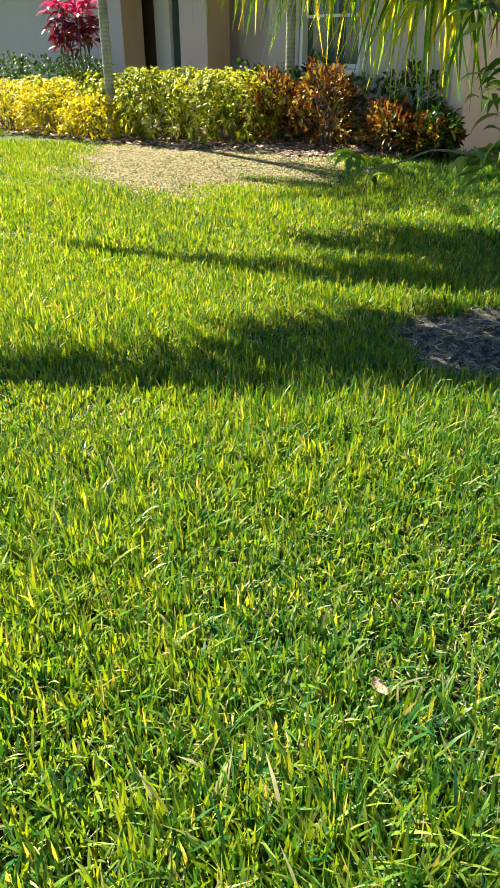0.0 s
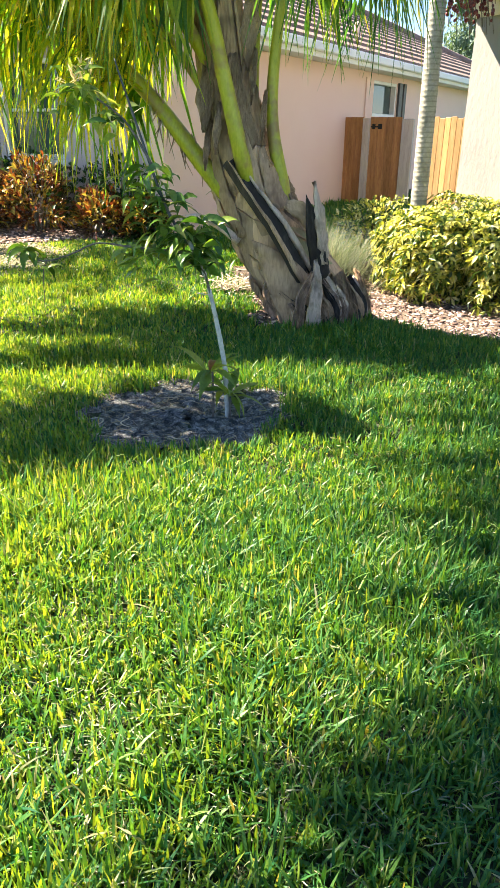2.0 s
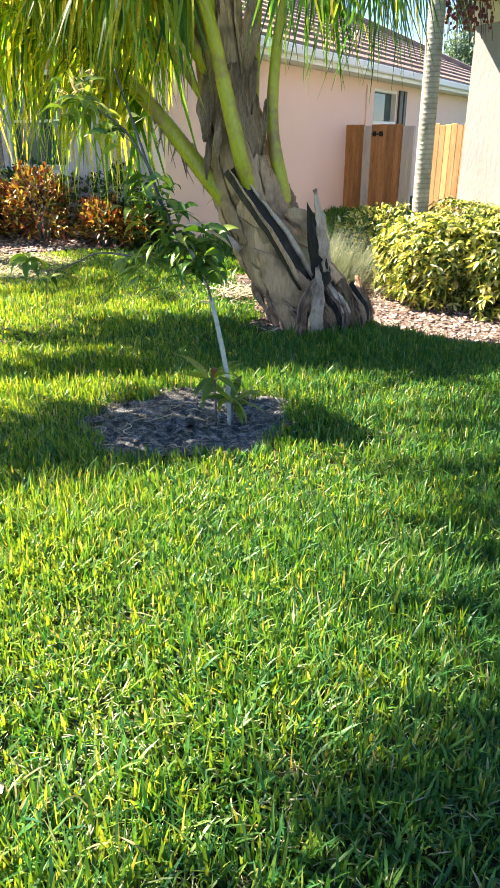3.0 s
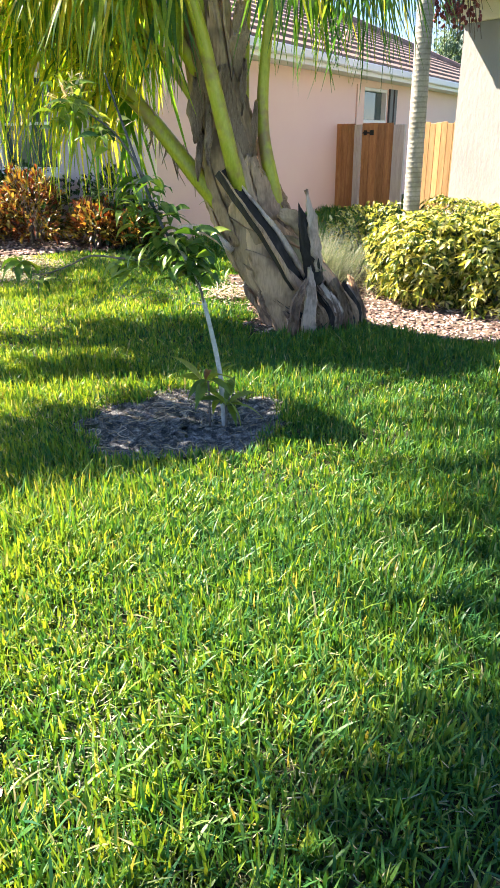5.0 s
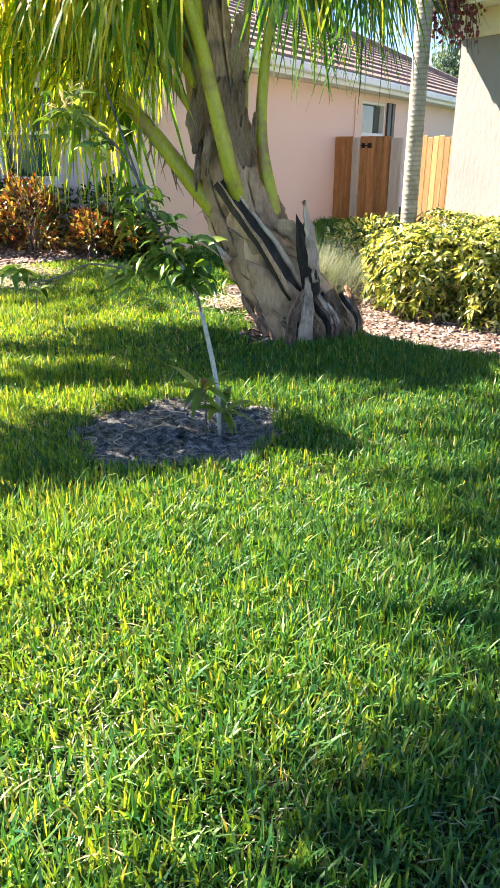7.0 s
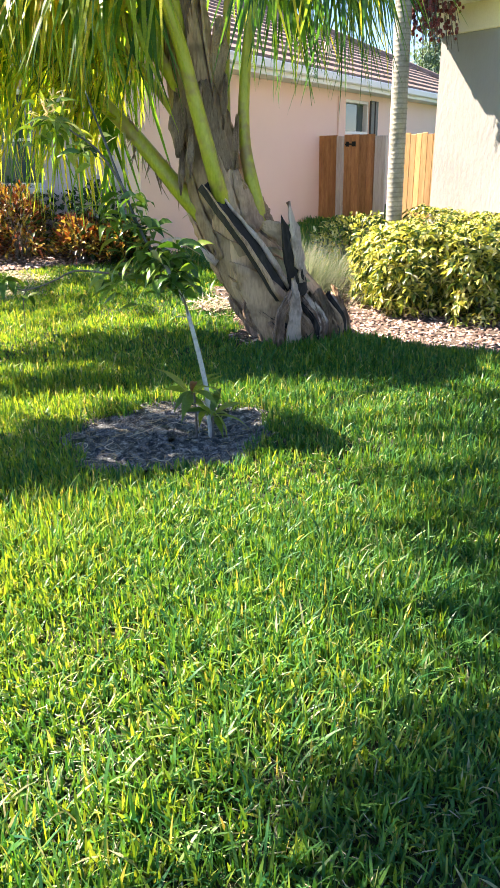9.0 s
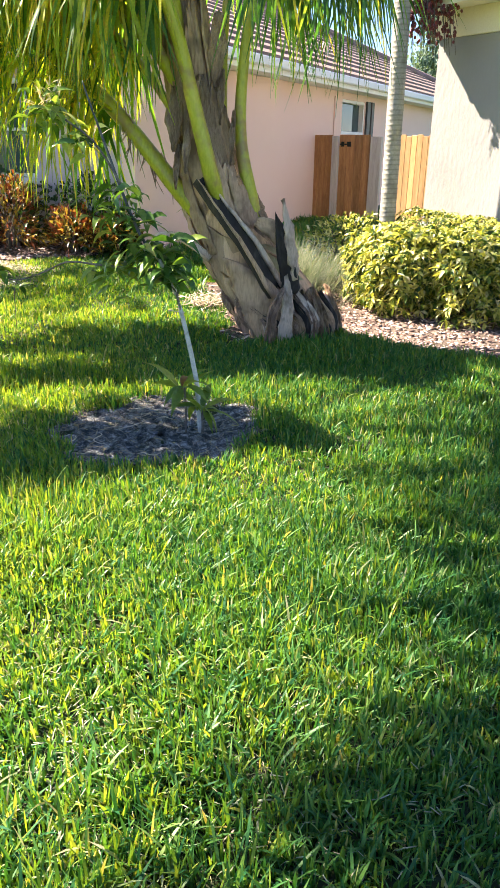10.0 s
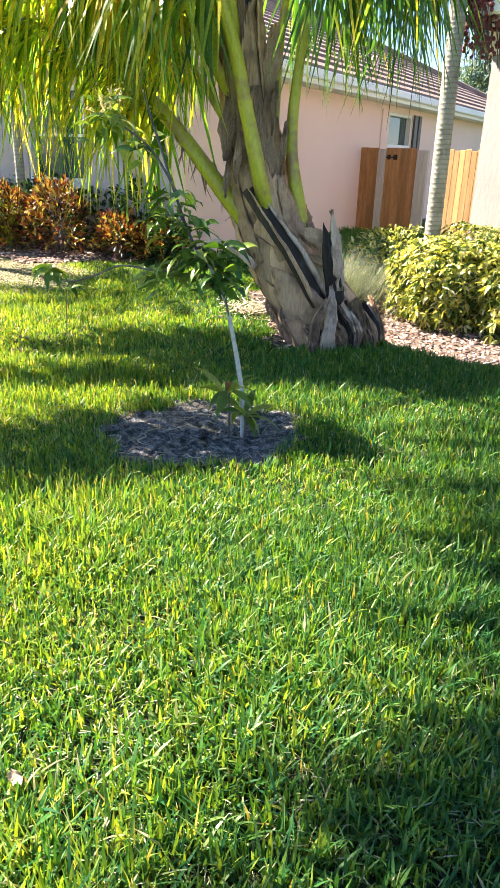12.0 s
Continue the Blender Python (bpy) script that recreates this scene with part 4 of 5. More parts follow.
def rag(points, widths, depth, mat, seed, label="", face=(-0.3, -0.95, 0.1), name="dry_sheath", parent=None):
    """A torn, folded strip of dead sheath along the points."""
    r = np.random.RandomState(seed)
    n = 16
    c = smooth_path(at_palm(points), n)
    ws = np.interp(np.linspace(0, 1, n + 1), np.linspace(0, 1, len(widths)), widths)
    bm = bmesh.new()
    rows = []
    lanes = np.array([-0.5, -0.34, -0.16, 0.02, 0.2, 0.36, 0.5])
    crease = np.array([0.1, 0.75, 0.2, 1.0, 0.35, 0.8, 0.0]) + r.uniform(-0.25, 0.25, 7)
    for i in range(n + 1):
        t = Vector(c[min(i + 1, n)] - c[max(i - 1, 0)]).normalized()
        o = Vector(face)
        o = (o - t * o.dot(t)).normalized()
        sd = t.cross(o)
        wave = 0.18 * math.sin(i * 0.7 + seed)
        rows.append([(Vector(c[i]) + sd * (a + wave * 0.3 + r.normal(0, 0.03) * (abs(a) > 0.4)) * ws[i] + o * depth * (k + wave * a + r.normal(0, 0.24)) + t * r.normal(0, 0.004), o * -0.009) for a, k in zip(lanes, crease)])
    shell(bm, rows)
    return part(name, bm, M[mat], parent or palm, label, smooth=True)


def fray(s0, s1, turn, w, mat, seed, off=0.03, sway=0.0, name="leaf_base", label=""):
    """A long stretched sheath lying along the trunk between two heights, torn along its edges."""
    pts = []
    for b in np.linspace(0, 1, 5):
        q = s0 + (s1 - s0) * b
        k0 = min(int(q * 40), 39)
        c = spine[k0] + (spine[k0 + 1] - spine[k0]) * (q * 40 - k0)
        tg = Vector(spine[k0 + 1] - spine[k0]).normalized()
        away = Vector((0.45, 0.89, 0))
        away = (away - tg * away.dot(tg)).normalized()
        th = turn + sway * b
        d = -away * math.cos(th) + tg.cross(away) * math.sin(th)
        pts.append(tuple(Vector(c) + d * (np.interp(q, np.linspace(0, 1, 8), GIRTH) + off * (1 + 1.2 * b)) + Vector((3.02, 5.55, 0))))
    out = Vector(pts[2]) - Vector((3.02, 5.55, 0)) - Vector(spine[int((s0 + s1) * 20)])
    return rag(pts, [w * 0.9, w * 1.1, w, w * 0.8, w * 0.35], 0.022, mat, seed, label, face=tuple(out), name=name)


for i, (s0, s1, th, w, mt) in enumerate(((0.34, 0.62, 1.25, 0.16, "boot"), (0.40, 0.70, 0.62, 0.13, "boot"), (0.44, 0.66, -0.25, 0.15, "boot"), (0.42, 0.62, -0.85, 0.17, "boot"), (0.52, 0.86, 0.15, 0.15, "boot"), (0.55, 0.90, 1.1, 0.14, "boot"), (0.56, 0.80, -0.6, 0.14, "fibre"),
                                        (0.62, 0.95, -1.15, 0.13, "boot"), (0.36, 0.52, -1.35, 0.15, "fibre"), (0.66, 0.96, 0.6, 0.12, "fibre"))):
    fray(s0, s1, th, w, mt, 400 + i, 0.045, 0.12 * math.sin(i * 2.2))
# dead brown sheaths that hang below the low frond
rd = np.random.RandomState(88)
for i in range(30):
    q = rd.uniform(0.0, 1)
    x0, y0, z1 = 1.62 + 0.55 * q, 6.08 - 0.25 * q, 1.84 - 0.66 * q + rd.uniform(0, 0.12)
    z0 = z1 - rd.uniform(0.16, 0.46) * (1 - 0.4 * q)
    rag([(x0 + rd.normal(0, 0.04), y0 - 0.03, z0), (x0 + rd.normal(0, 0.02), y0 - 0.04, (z0 + z1) / 2), (x0, y0, z1)], [0.003, rd.uniform(0.008, 0.020), 0.010], 0.008, ("fibre", "boot", "green_sheath")[i % 3], 420 + i, "dry brown shred hanging from a frond")

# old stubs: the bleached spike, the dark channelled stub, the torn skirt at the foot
rag([(2.90, 5.26, 0.40), (2.86, 5.24, 0.62), (2.79, 5.22, 0.88), (2.74, 5.23, 1.06)], [0.17, 0.15, 0.10, 0.004], 0.04, "boot_dark", 301, "dark stub", name="frond_stub")
rag([(2.92, 5.22, 0.52), (2.885, 5.20, 0.72), (2.835, 5.19, 0.94), (2.79, 5.22, 1.16)], [0.06, 0.12, 0.10, 0.004], 0.03, "boot_pale", 302, "bleached split stub", name="frond_stub", face=(0.4, -0.9, 0.1))


def trough(parent, points, w, depth, mat, label="", name="frond_stub", face=(0, -1, 0), taper=(1.0, 0.75), rim=False):
    """A channelled old stalk: a thick gutter along the points, open towards face."""
    c = smooth_path(at_palm(points), 12)
    bm = bmesh.new()
    rows = []
    for i, p in enumerate(c):
        t = Vector(c[min(i + 1, 12)] - c[max(i - 1, 0)]).normalized()
        o = Vector(face)
        o = (o - t * o.dot(t)).normalized()
        sd = t.cross(o)
        ww = w * (taper[0] + (taper[1] - taper[0]) * i / 12)
        prof = [(-0.5, 0.28), (-0.46, 0.34), (-0.3, 0.12), (0, 0.0), (0.3, 0.12), (0.46, 0.34), (0.5, 0.28), (0.36, -0.2), (0, -0.42), (-0.36, -0.2)]
        rows.append([bm.verts.new(Vector(p) + sd * (a * ww) + o * (b * depth + 0.004 * math.sin(i * 2.3 + a * 9))) for a, b in prof])
    for i in range(12):
        for j in range(10):
            bm.faces.new((rows[i][j], rows[i][(j + 1) % 10], rows[i + 1][(j + 1) % 10], rows[i + 1][j]))
    bm.faces.new(rows[0])
    bm.faces.new(rows[-1][::-1])
    edges = [np.array([row[k].co[:] for row in rows]) for k in (1, 5)]
    stub = part(name, bm, M[mat], parent, label, smooth=True)
    if rim:
        for k, e in enumerate(edges):
            v, f = tube(e, [0.036, 0.032, 0.026, 0.020, 0.014, 0.006] if k else [0.026, 0.022, 0.018, 0.013, 0.010, 0.005], 8, 0.8, True, 0.22, 50 + k)
            arrays("torn_rim", v, f, M["boot_pale" if k else "boot"], stub, "pale torn edge", smooth=True)
    return stub


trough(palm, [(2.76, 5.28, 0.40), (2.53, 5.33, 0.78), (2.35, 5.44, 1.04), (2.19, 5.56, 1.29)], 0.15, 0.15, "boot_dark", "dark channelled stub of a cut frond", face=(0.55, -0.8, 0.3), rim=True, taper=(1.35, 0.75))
trough(palm, [(2.30, 5.62, 0.66), (2.12, 5.74, 0.80), (1.98, 5.84, 0.84), (1.86, 5.92, 0.80)], 0.07, 0.07, "boot_pale", "pale broken stub", face=(0.0, -0.6, 0.8))
rag([(2.83, 5.14, -0.03), (2.80, 5.10, 0.22), (2.83, 5.14, 0.40), (2.83, 5.20, 0.56)], [0.14, 0.11, 0.09, 0.03], 0.045, "boot_pale", 311, "peeling strip of old sheath")
wrap(0.07, 0.27, 0.42, 0.62, "boot", 350, 0.02, -0.5, 2.4, 0.10, 0.02, "broad draped flap of old sheath", 0.2)
rag([(2.66, 5.12, -0.03), (2.66, 5.08, 0.18), (2.70, 5.09, 0.34), (2.78, 5.14, 0.46)], [0.09, 0.09, 0.08, 0.03], 0.06, "skirt", 313, "crumpled flap of old sheath")
rag([(2.62, 5.36, 0.98), (2.70, 5.32, 0.95), (2.80, 5.30, 0.86), (2.86, 5.29, 0.72)], [0.07, 0.13, 0.13, 0.06], 0.03, "boot", 314, "crumpled flap of old sheath")
for i, (x0, y0, z0, z1, w) in enumerate(((2.10, 5.60, 1.34, 1.72, 0.07), (2.03, 5.66, 1.22, 1.55, 0.06), (2.18, 5.58, 1.70, 2.05, 0.06), (2.48, 5.60, 1.40, 1.80, 0.06), (2.40, 5.62, 1.70, 2.1, 0.06), (2.04, 5.72, 1.50, 1.98, 0.15), (2.14, 5.74, 1.62, 2.30, 0.13), (2.40, 5.72, 1.95, 2.5, 0.15))):
    rag([(x0 - 0.01, y0 - 0.03, z0), (x0 + 0.005, y0 - 0.03, (z0 + z1) / 2), (x0 + 0.05, y0 + 0.06, z1)], [w * 0.2, w, w * 0.5], 0.035, "fibre", 340 + i, "hanging brown shred of leaf fibre")
rf = np.random.RandomState(61)
for i in range(30):
    th = -1.2 + 1.75 * i / 29 + rf.normal(0, 0.03)
    lean, z1, w = rf.uniform(0.02, 0.16), rf.uniform(0.24, 0.44) * (1.0 if th < 0 else 0.7), rf.uniform(0.03, 0.075)
    x0, y0 = 3.03 - 0.44 * math.sin(th + 0.25), 5.56 - 0.42 * math.cos(th + 0.25)
    rag([(x0 + rf.normal(0, 0.02), y0, -0.03), (x0 + rf.normal(0, 0.02), y0 - 0.02, z1 * 0.45), (x0 - lean, y0 + 0.13, z1)], [w * 0.8, w * 1.15, w * 0.8], 0.045, ("fibre", "skirt", "fibre", "boot_dark", "boot", "boot_pale")[rf.randint(0, 6)], 360 + i, "torn fold of old sheath")
# the torn skirt round the foot: deep slanting folds, a ragged upper lip
na, nz = 110, 20
ang = np.linspace(0, 2 * np.pi, na, endpoint=False)
lip = 0.46 + 0.10 * np.sin(3 * ang + 0.6) + 0.07 * np.sin(7 * ang) + 0.05 * rb.uniform(-1, 1, na) + 0.10 * (np.cos(ang + 0.4) > 0.3)
verts = []
for k in range(nz + 1):
    t = k / nz
    h = lip * t
    ctr = np.stack([np.interp(h, [p[2] for p in SPINE], [p[c] for p in SPINE]) for c in (0, 1)], 1) - np.array([[3.02, 5.55]])
    slant = 5.0 * h + 1.2 * np.sin(2 * ang)
    fold = 1.5 * np.abs(np.sin(3.5 * ang + slant)) ** 0.6 + 0.6 * np.abs(np.sin(8.5 * ang - 2 * slant + 1)) + 0.25 * np.sin(19 * ang + 7 * h)
    rad = 0.285 + 0.05 * np.sin(np.clip(h / 0.42, 0, 1) * np.pi) - 0.06 * h + 0.05 * fold
    verts.append(np.stack([ctr[:, 0] + rad * np.cos(ang) * (1.06 + 0.06 * (np.cos(ang) > 0) * (1 - t)), ctr[:, 1] + rad * np.sin(ang), h - 0.05], 1))
idx = np.arange((nz + 1) * na).reshape(nz + 1, na)
q = np.stack([idx[:-1], np.roll(idx, -1, 1)[:-1], np.roll(idx, -1, 1)[1:], idx[1:]], -1).reshape(-1, 4)
arrays("sheath_skirt", np.concatenate(verts), np.concatenate([q[:, [0, 1, 2]], q[:, [0, 2, 3]]]), M["skirt"], palm, "ragged folded grey sheaths round the foot", smooth=True)

def grow(seed, pts, leaflet, pairs, start, thick, single=False, hang=1.3):
    """One frond of the leaning palm: its midrib, leaflet length, pairs, bare share of the stalk, thickness."""
    # 502 and 511 take the leaflet colour with shade in it
    frond(palm, at_palm(pts), leaflet, pairs, seed, start, thick, gravity=hang, wide=0.046 if max(q[2] for q in pts) > 3.9 else 0.036, single=single, leaf_mat="shaded_frond" if seed in (502, 511) else "frond")


grow(500, [(2.45, 5.70, 0.90), (2.31, 5.52, 1.26), (2.15, 5.52, 1.89), (2.00, 5.50, 2.42), (1.6, 5.4, 3.2), (0.32, 5.0, 3.95), (-0.15, 4.5, 4.2), (-0.75, 3.75, 4.3), (-1.3, 3.1, 4.2), (-1.65, 2.5, 3.9)], 1.15, 90, 0.45, 0.078, False)
grow(501, [(2.45, 5.72, 0.80), (2.12, 5.83, 1.18), (1.72, 6.05, 1.72), (1.40, 6.2, 2.05), (0.93, 6.4, 2.40), (0.4, 6.6, 2.56), (-0.2, 6.85, 2.62), (-0.75, 7.0, 2.60), (-1.15, 7.1, 2.5)], 1.55, 148, 0.27, 0.095, True)
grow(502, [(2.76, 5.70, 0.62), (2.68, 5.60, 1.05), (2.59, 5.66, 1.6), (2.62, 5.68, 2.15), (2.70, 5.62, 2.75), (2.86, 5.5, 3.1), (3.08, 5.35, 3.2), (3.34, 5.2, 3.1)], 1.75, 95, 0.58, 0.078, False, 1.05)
grow(503, [(2.25, 5.8, 1.5), (2.05, 5.85, 2.1), (1.6, 5.85, 2.75), (0.9, 5.7, 3.05), (-0.05, 5.5, 3.35), (-1.2, 5.15, 3.4), (-2.4, 4.95, 3.2), (-3.3, 4.85, 2.95)], 1.05, 120, 0.57, 0.055, False)
grow(504, [(2.25, 5.88, 1.9), (2.12, 5.92, 2.4), (1.95, 5.92, 2.72), (1.68, 5.9, 2.88), (1.35, 5.88, 2.88), (0.95, 5.85, 2.7)], 1.5, 150, 0.30, 0.07, False)
grow(505, [(2.3, 5.9, 1.8), (2.3, 5.9, 2.6), (2.4, 5.6, 3.5), (2.6, 5.1, 4.0), (2.9, 4.4, 4.0), (3.2, 3.7, 3.6)], 1.0, 60, 0.35, 0.05, False)
grow(506, [(2.35, 5.9, 1.5), (2.05, 6.05, 2.2), (1.6, 6.2, 2.7), (0.9, 6.35, 3.05), (0.2, 6.4, 3.12), (-0.5, 6.4, 2.95), (-1.0, 6.4, 2.7)], 1.25, 108, 0.28, 0.05, False)
grow(507, [(2.35, 5.85, 1.5), (1.95, 5.95, 2.25), (1.3, 6.05, 2.7), (0.5, 6.1, 2.88), (-0.3, 6.15, 2.78), (-0.9, 6.2, 2.5)], 1.15, 80, 0.38, 0.05, False)
grow(508, [(2.3, 5.95, 1.7), (2.0, 6.1, 2.6), (1.4, 6.3, 3.2), (0.4, 6.45, 3.5), (-0.6, 6.6, 3.6), (-1.95, 6.85, 3.5), (-2.65, 7.15, 3.3), (-3.6, 7.5, 3.1)], 0.6, 90, 0.45, 0.05, False)
# 509 and 510 are added overhead, out of view, to shade the near lawn.
grow(509, [(2.2, 5.85, 2.0), (2.0, 5.75, 2.9), (1.4, 5.5, 3.8), (0.3, 5.0, 4.4), (-0.2, 4.3, 4.6), (-0.7, 3.7, 4.5), (-0.9, 3.05, 4.2)], 1.05, 30, 0.35, 0.05, False)
grow(510, [(2.2, 5.9, 2.2), (2.0, 5.9, 3.2), (1.2, 5.2, 4.3), (0.1, 4.3, 4.9), (-1.03, 3.74, 5.1), (-1.98, 3.45, 5.0), (-2.75, 3.2, 4.7)], 1.0, 120, 0.58, 0.05, False)
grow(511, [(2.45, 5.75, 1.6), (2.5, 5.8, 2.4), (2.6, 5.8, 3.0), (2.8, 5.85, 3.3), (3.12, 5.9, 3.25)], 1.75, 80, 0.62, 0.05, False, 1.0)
grow(512, [(2.42, 5.84, 1.1), (2.05, 6.0, 1.9), (1.55, 6.3, 2.5), (0.9, 6.7, 2.72), (0.2, 7.05, 2.62), (-0.45, 7.35, 2.3)], 1.5, 125, 0.26, 0.05, False)
# 513 to 515 are added above the view to cast shade below them.
grow(513, [(2.3, 5.9, 2.0), (1.9, 6.0, 3.2), (0.8, 6.1, 4.3), (-0.65, 6.1, 4.6), (-1.75, 6.0, 4.5), (-2.9, 5.85, 4.2)], 1.0, 85, 0.64, 0.05, False)
grow(514, [(2.2, 5.95, 2.3), (1.95, 6.2, 3.0), (1.85, 6.4, 3.6), (2.05, 6.38, 4.2), (2.4, 6.25, 4.65), (2.75, 6.1, 4.75), (3.0, 6.0, 4.65)], 0.9, 120, 0.3, 0.05, False)
grow(515, [(2.25, 5.9, 2.0), (1.9, 5.95, 2.9), (1.2, 6.0, 3.4), (0.3, 6.0, 3.6), (-0.6, 5.9, 3.6), (-1.4, 5.75, 3.5), (-2.2, 5.6, 3.2)], 0.9, 120, 0.64, 0.05, False, 1.6)


def ringed_palm(x, y, lean, r0, r1, h, seed, label, crown=True):
    """A slender palm: a trunk with raised rings, a crown of short fronds, and fruit."""
    z0 = float(rise(x, y)) - 0.05
    ob = tagged(empty("palm_tree", (x, y, z0)), label, "palm tree")
    n = int(h / 0.011)
    c = np.stack([lean[0] * np.linspace(0, 1, n), lean[1] * np.linspace(0, 1, n), np.arange(n) * 0.011], 1)
    rad = np.linspace(r0, r1, n) * (1 + 0.028 * (np.arange(n) % 5 == 0) + 0.012 * (np.arange(n) % 5 == 1) + 0.012 * np.sin(np.arange(n) * 0.37))
    v, f = tube(c, rad, 14, 1.0, True, 0.015, seed)
    arrays("trunk", v, f, M["ring_trunk"], ob, "pale grey ringed trunk", smooth=False)
    r = np.random.RandomState(seed)
    if crown:
        for i in range(9):
            a = i * 0.698 + 0.2
            ca, sa = math.cos(a), math.sin(a)
            pts = [(lean[0], lean[1], h - 0.1), (lean[0] + 0.3 * ca, lean[1] + 0.3 * sa, h + 0.6), (lean[0] + 0.9 * ca, lean[1] + 0.9 * sa, h + 0.9), (lean[0] + 1.5 * ca, lean[1] + 1.5 * sa, h + 0.6)]
            frond(ob, pts, 0.6, 34, seed + i, 0.25, 0.02, wide=0.035)
    return ob


thin = ringed_palm(5.31, 7.92, (-0.03, 0.0), 0.10, 0.092, 4.3, 31, "slender ringed palm with hanging dark red fruit, by the cream house")
r = np.random.RandomState(77)
stalks, berries = [], []
ico = bmesh.new()
bmesh.ops.create_icosphere(ico, subdivisions=1, radius=1)
iv = np.array([v.co[:] for v in ico.verts])
fi = np.array([[v.index for v in f.verts] for f in ico.faces])
ico.free()
for i in range(64):
    away = r.uniform(0.16, 0.62)
    end = np.array([0.87 * away, -0.49 * away + r.normal(0, 0.09), r.uniform(2.45, 3.15) + 0.15 * abs(away - 0.4)])
    path = smooth_path([(0.05, 0, 3.3), (end[0] * 0.7, end[1] * 0.7, 3.28), tuple(end)], 8)
    stalks.append(tube(path, [0.008, 0.004], 4))
    for j in range(20):
        q = path[2 + int(6 * j / 20)] + r.normal(0, 0.035, 3)
        berries.append((iv * np.array([0.019, 0.019, 0.023]) * r.uniform(0.8, 1.3) + q, fi))
v, f = merge(stalks)
fruit_bunch = arrays("fruit_stalk", v, f, M["bark"], thin, "branched fruit stalk")
v, f = merge(berries)
tagged(arrays("fruit", v, f, M["berry"], fruit_bunch, "dark red palm berries", smooth=True), kind="stuff")
ringed_palm(-2.28, 11.35, (0.02, 0), 0.07, 0.06, 4.6, 32, "slender pale palm trunk rising from the hedge")
ringed_palm(0.34, 11.2, (0.0, 0), 0.065, 0.06, 4.6, 33, "slender pale palm trunk behind the crotons")


# ---- sapling in its ring of bare soil ----
SX, SY = 1.60, 3.46
sap = tagged(empty("sapling", (SX, SY, -0.03)), "thin young fruit tree with pale stem and drooping glossy leaves", "sapling")


def at_sap(pts):
    return [(x - SX, y - SY, z + 0.03) for x, y, z in pts]


def stem(points, radii, mat, label="", name="branch"):
    v, f = tube(smooth_path(at_sap(points), 14), radii, 7, 1.0, True, 0.06, 4)
    return arrays(name, v, f, M[mat], sap, label, smooth=True)


stem([(1.60, 3.46, -0.04), (1.595, 3.475, 0.15), (1.585, 3.49, 0.33), (1.515, 3.57, 0.75), (1.43, 3.65, 0.97)], [0.016, 0.015, 0.013, 0.011], "pale_bark", "pale grey stem", "trunk")
stem([(1.43, 3.65, 0.95), (1.33, 3.75, 1.14), (1.20, 3.90, 1.60), (1.15, 3.95, 1.78), (1.13, 3.97, 1.86)], [0.009, 0.008, 0.006, 0.003], "dark_bark", "dark upper stem", "trunk")
stem([(1.28, 3.80, 1.34), (1.17, 3.93, 1.55), (1.05, 4.05, 1.66), (0.96, 4.15, 1.72)], [0.007, 0.006, 0.004], "bark")
stem([(1.42, 3.66, 0.90), (1.28, 3.80, 0.90), (1.13, 3.97, 0.90), (0.98, 4.13, 0.90), (0.86, 4.26, 0.83), (0.69, 4.44, 0.755), (0.58, 4.55, 0.78)], [0.008, 0.006, 0.004], "bark")
stem([(0.69, 4.44, 0.755), (0.665, 4.46, 0.68), (0.65, 4.48, 0.42)], [0.004, 0.003, 0.002], "bark")
stem([(1.53, 3.55, 0.66), (1.50, 3.56, 0.80), (1.42, 3.6, 0.86)], [0.006, 0.004], "bark")
stem([(1.47, 3.62, 0.68), (1.55, 3.56, 0.675)], [0.003, 0.002], "pale_bark")


def lance_leaves(p, d, length, width, droop, rs, fold=0.16):
    """Long glossy leaves: a folded blade in six steps that widens, arches over and comes to a point."""
    n = len(p)
    d = unit(d)
    s = unit(np.cross(d, unit(np.array([[0, 0, 1.0]]) + rs.normal(0, 0.45, (n, 3)))))
    rows, q, way = [], p.copy(), d.copy()
    for t, half in ((0.0, 0.05), (0.16, 0.30), (0.36, 0.48), (0.58, 0.46), (0.78, 0.30), (0.92, 0.13), (1.0, 0.01)):
        up = np.cross(s, way)
        side = s * (width * half)[:, None]
        lift = up * (width * half * 2 * fold)[:, None] + up * (width * 0.06 * np.sin(t * 17))[:, None]
        rows += [q - side + lift, q, q + side + lift]
        q = q + way * (length * 0.167)[:, None]
        way = unit(way + np.array([[0, 0, -1.0]]) * (droop * 0.22)[:, None])
    v = np.stack(rows, 1)
    tri = np.array([t3 for i in range(6) for c in (0, 1) for a in (3 * i + c,) for t3 in ((a, a + 1, a + 4), (a, a + 4, a + 3))])
    f = (np.arange(n) * 21)[:, None, None] + tri[None]
    return v.reshape(-1, 3), f.reshape(-1, 3)


def rosette(center, n, length, width, seed, mat="sapling", droop=0.75, up=0.15, spread=0.05):
    r = np.random.RandomState(seed)
    az = np.arange(n) * 2.399 + r.normal(0, 0.25, n)
    tilt = r.uniform(-0.5, 0.7, n) + up
    d = np.stack([np.cos(az) * np.cos(tilt), np.sin(az) * np.cos(tilt), np.sin(tilt)], 1)
    p = np.array(at_sap([center])) + r.normal(0, spread, (n, 3)) * np.array([[1, 1, 0.9]])
    return lance_leaves(p, d, length * r.uniform(0.65, 1.2, n), 1.1 * width * r.uniform(0.75, 1.15, n), droop * r.uniform(0.5, 1.5, n), r)


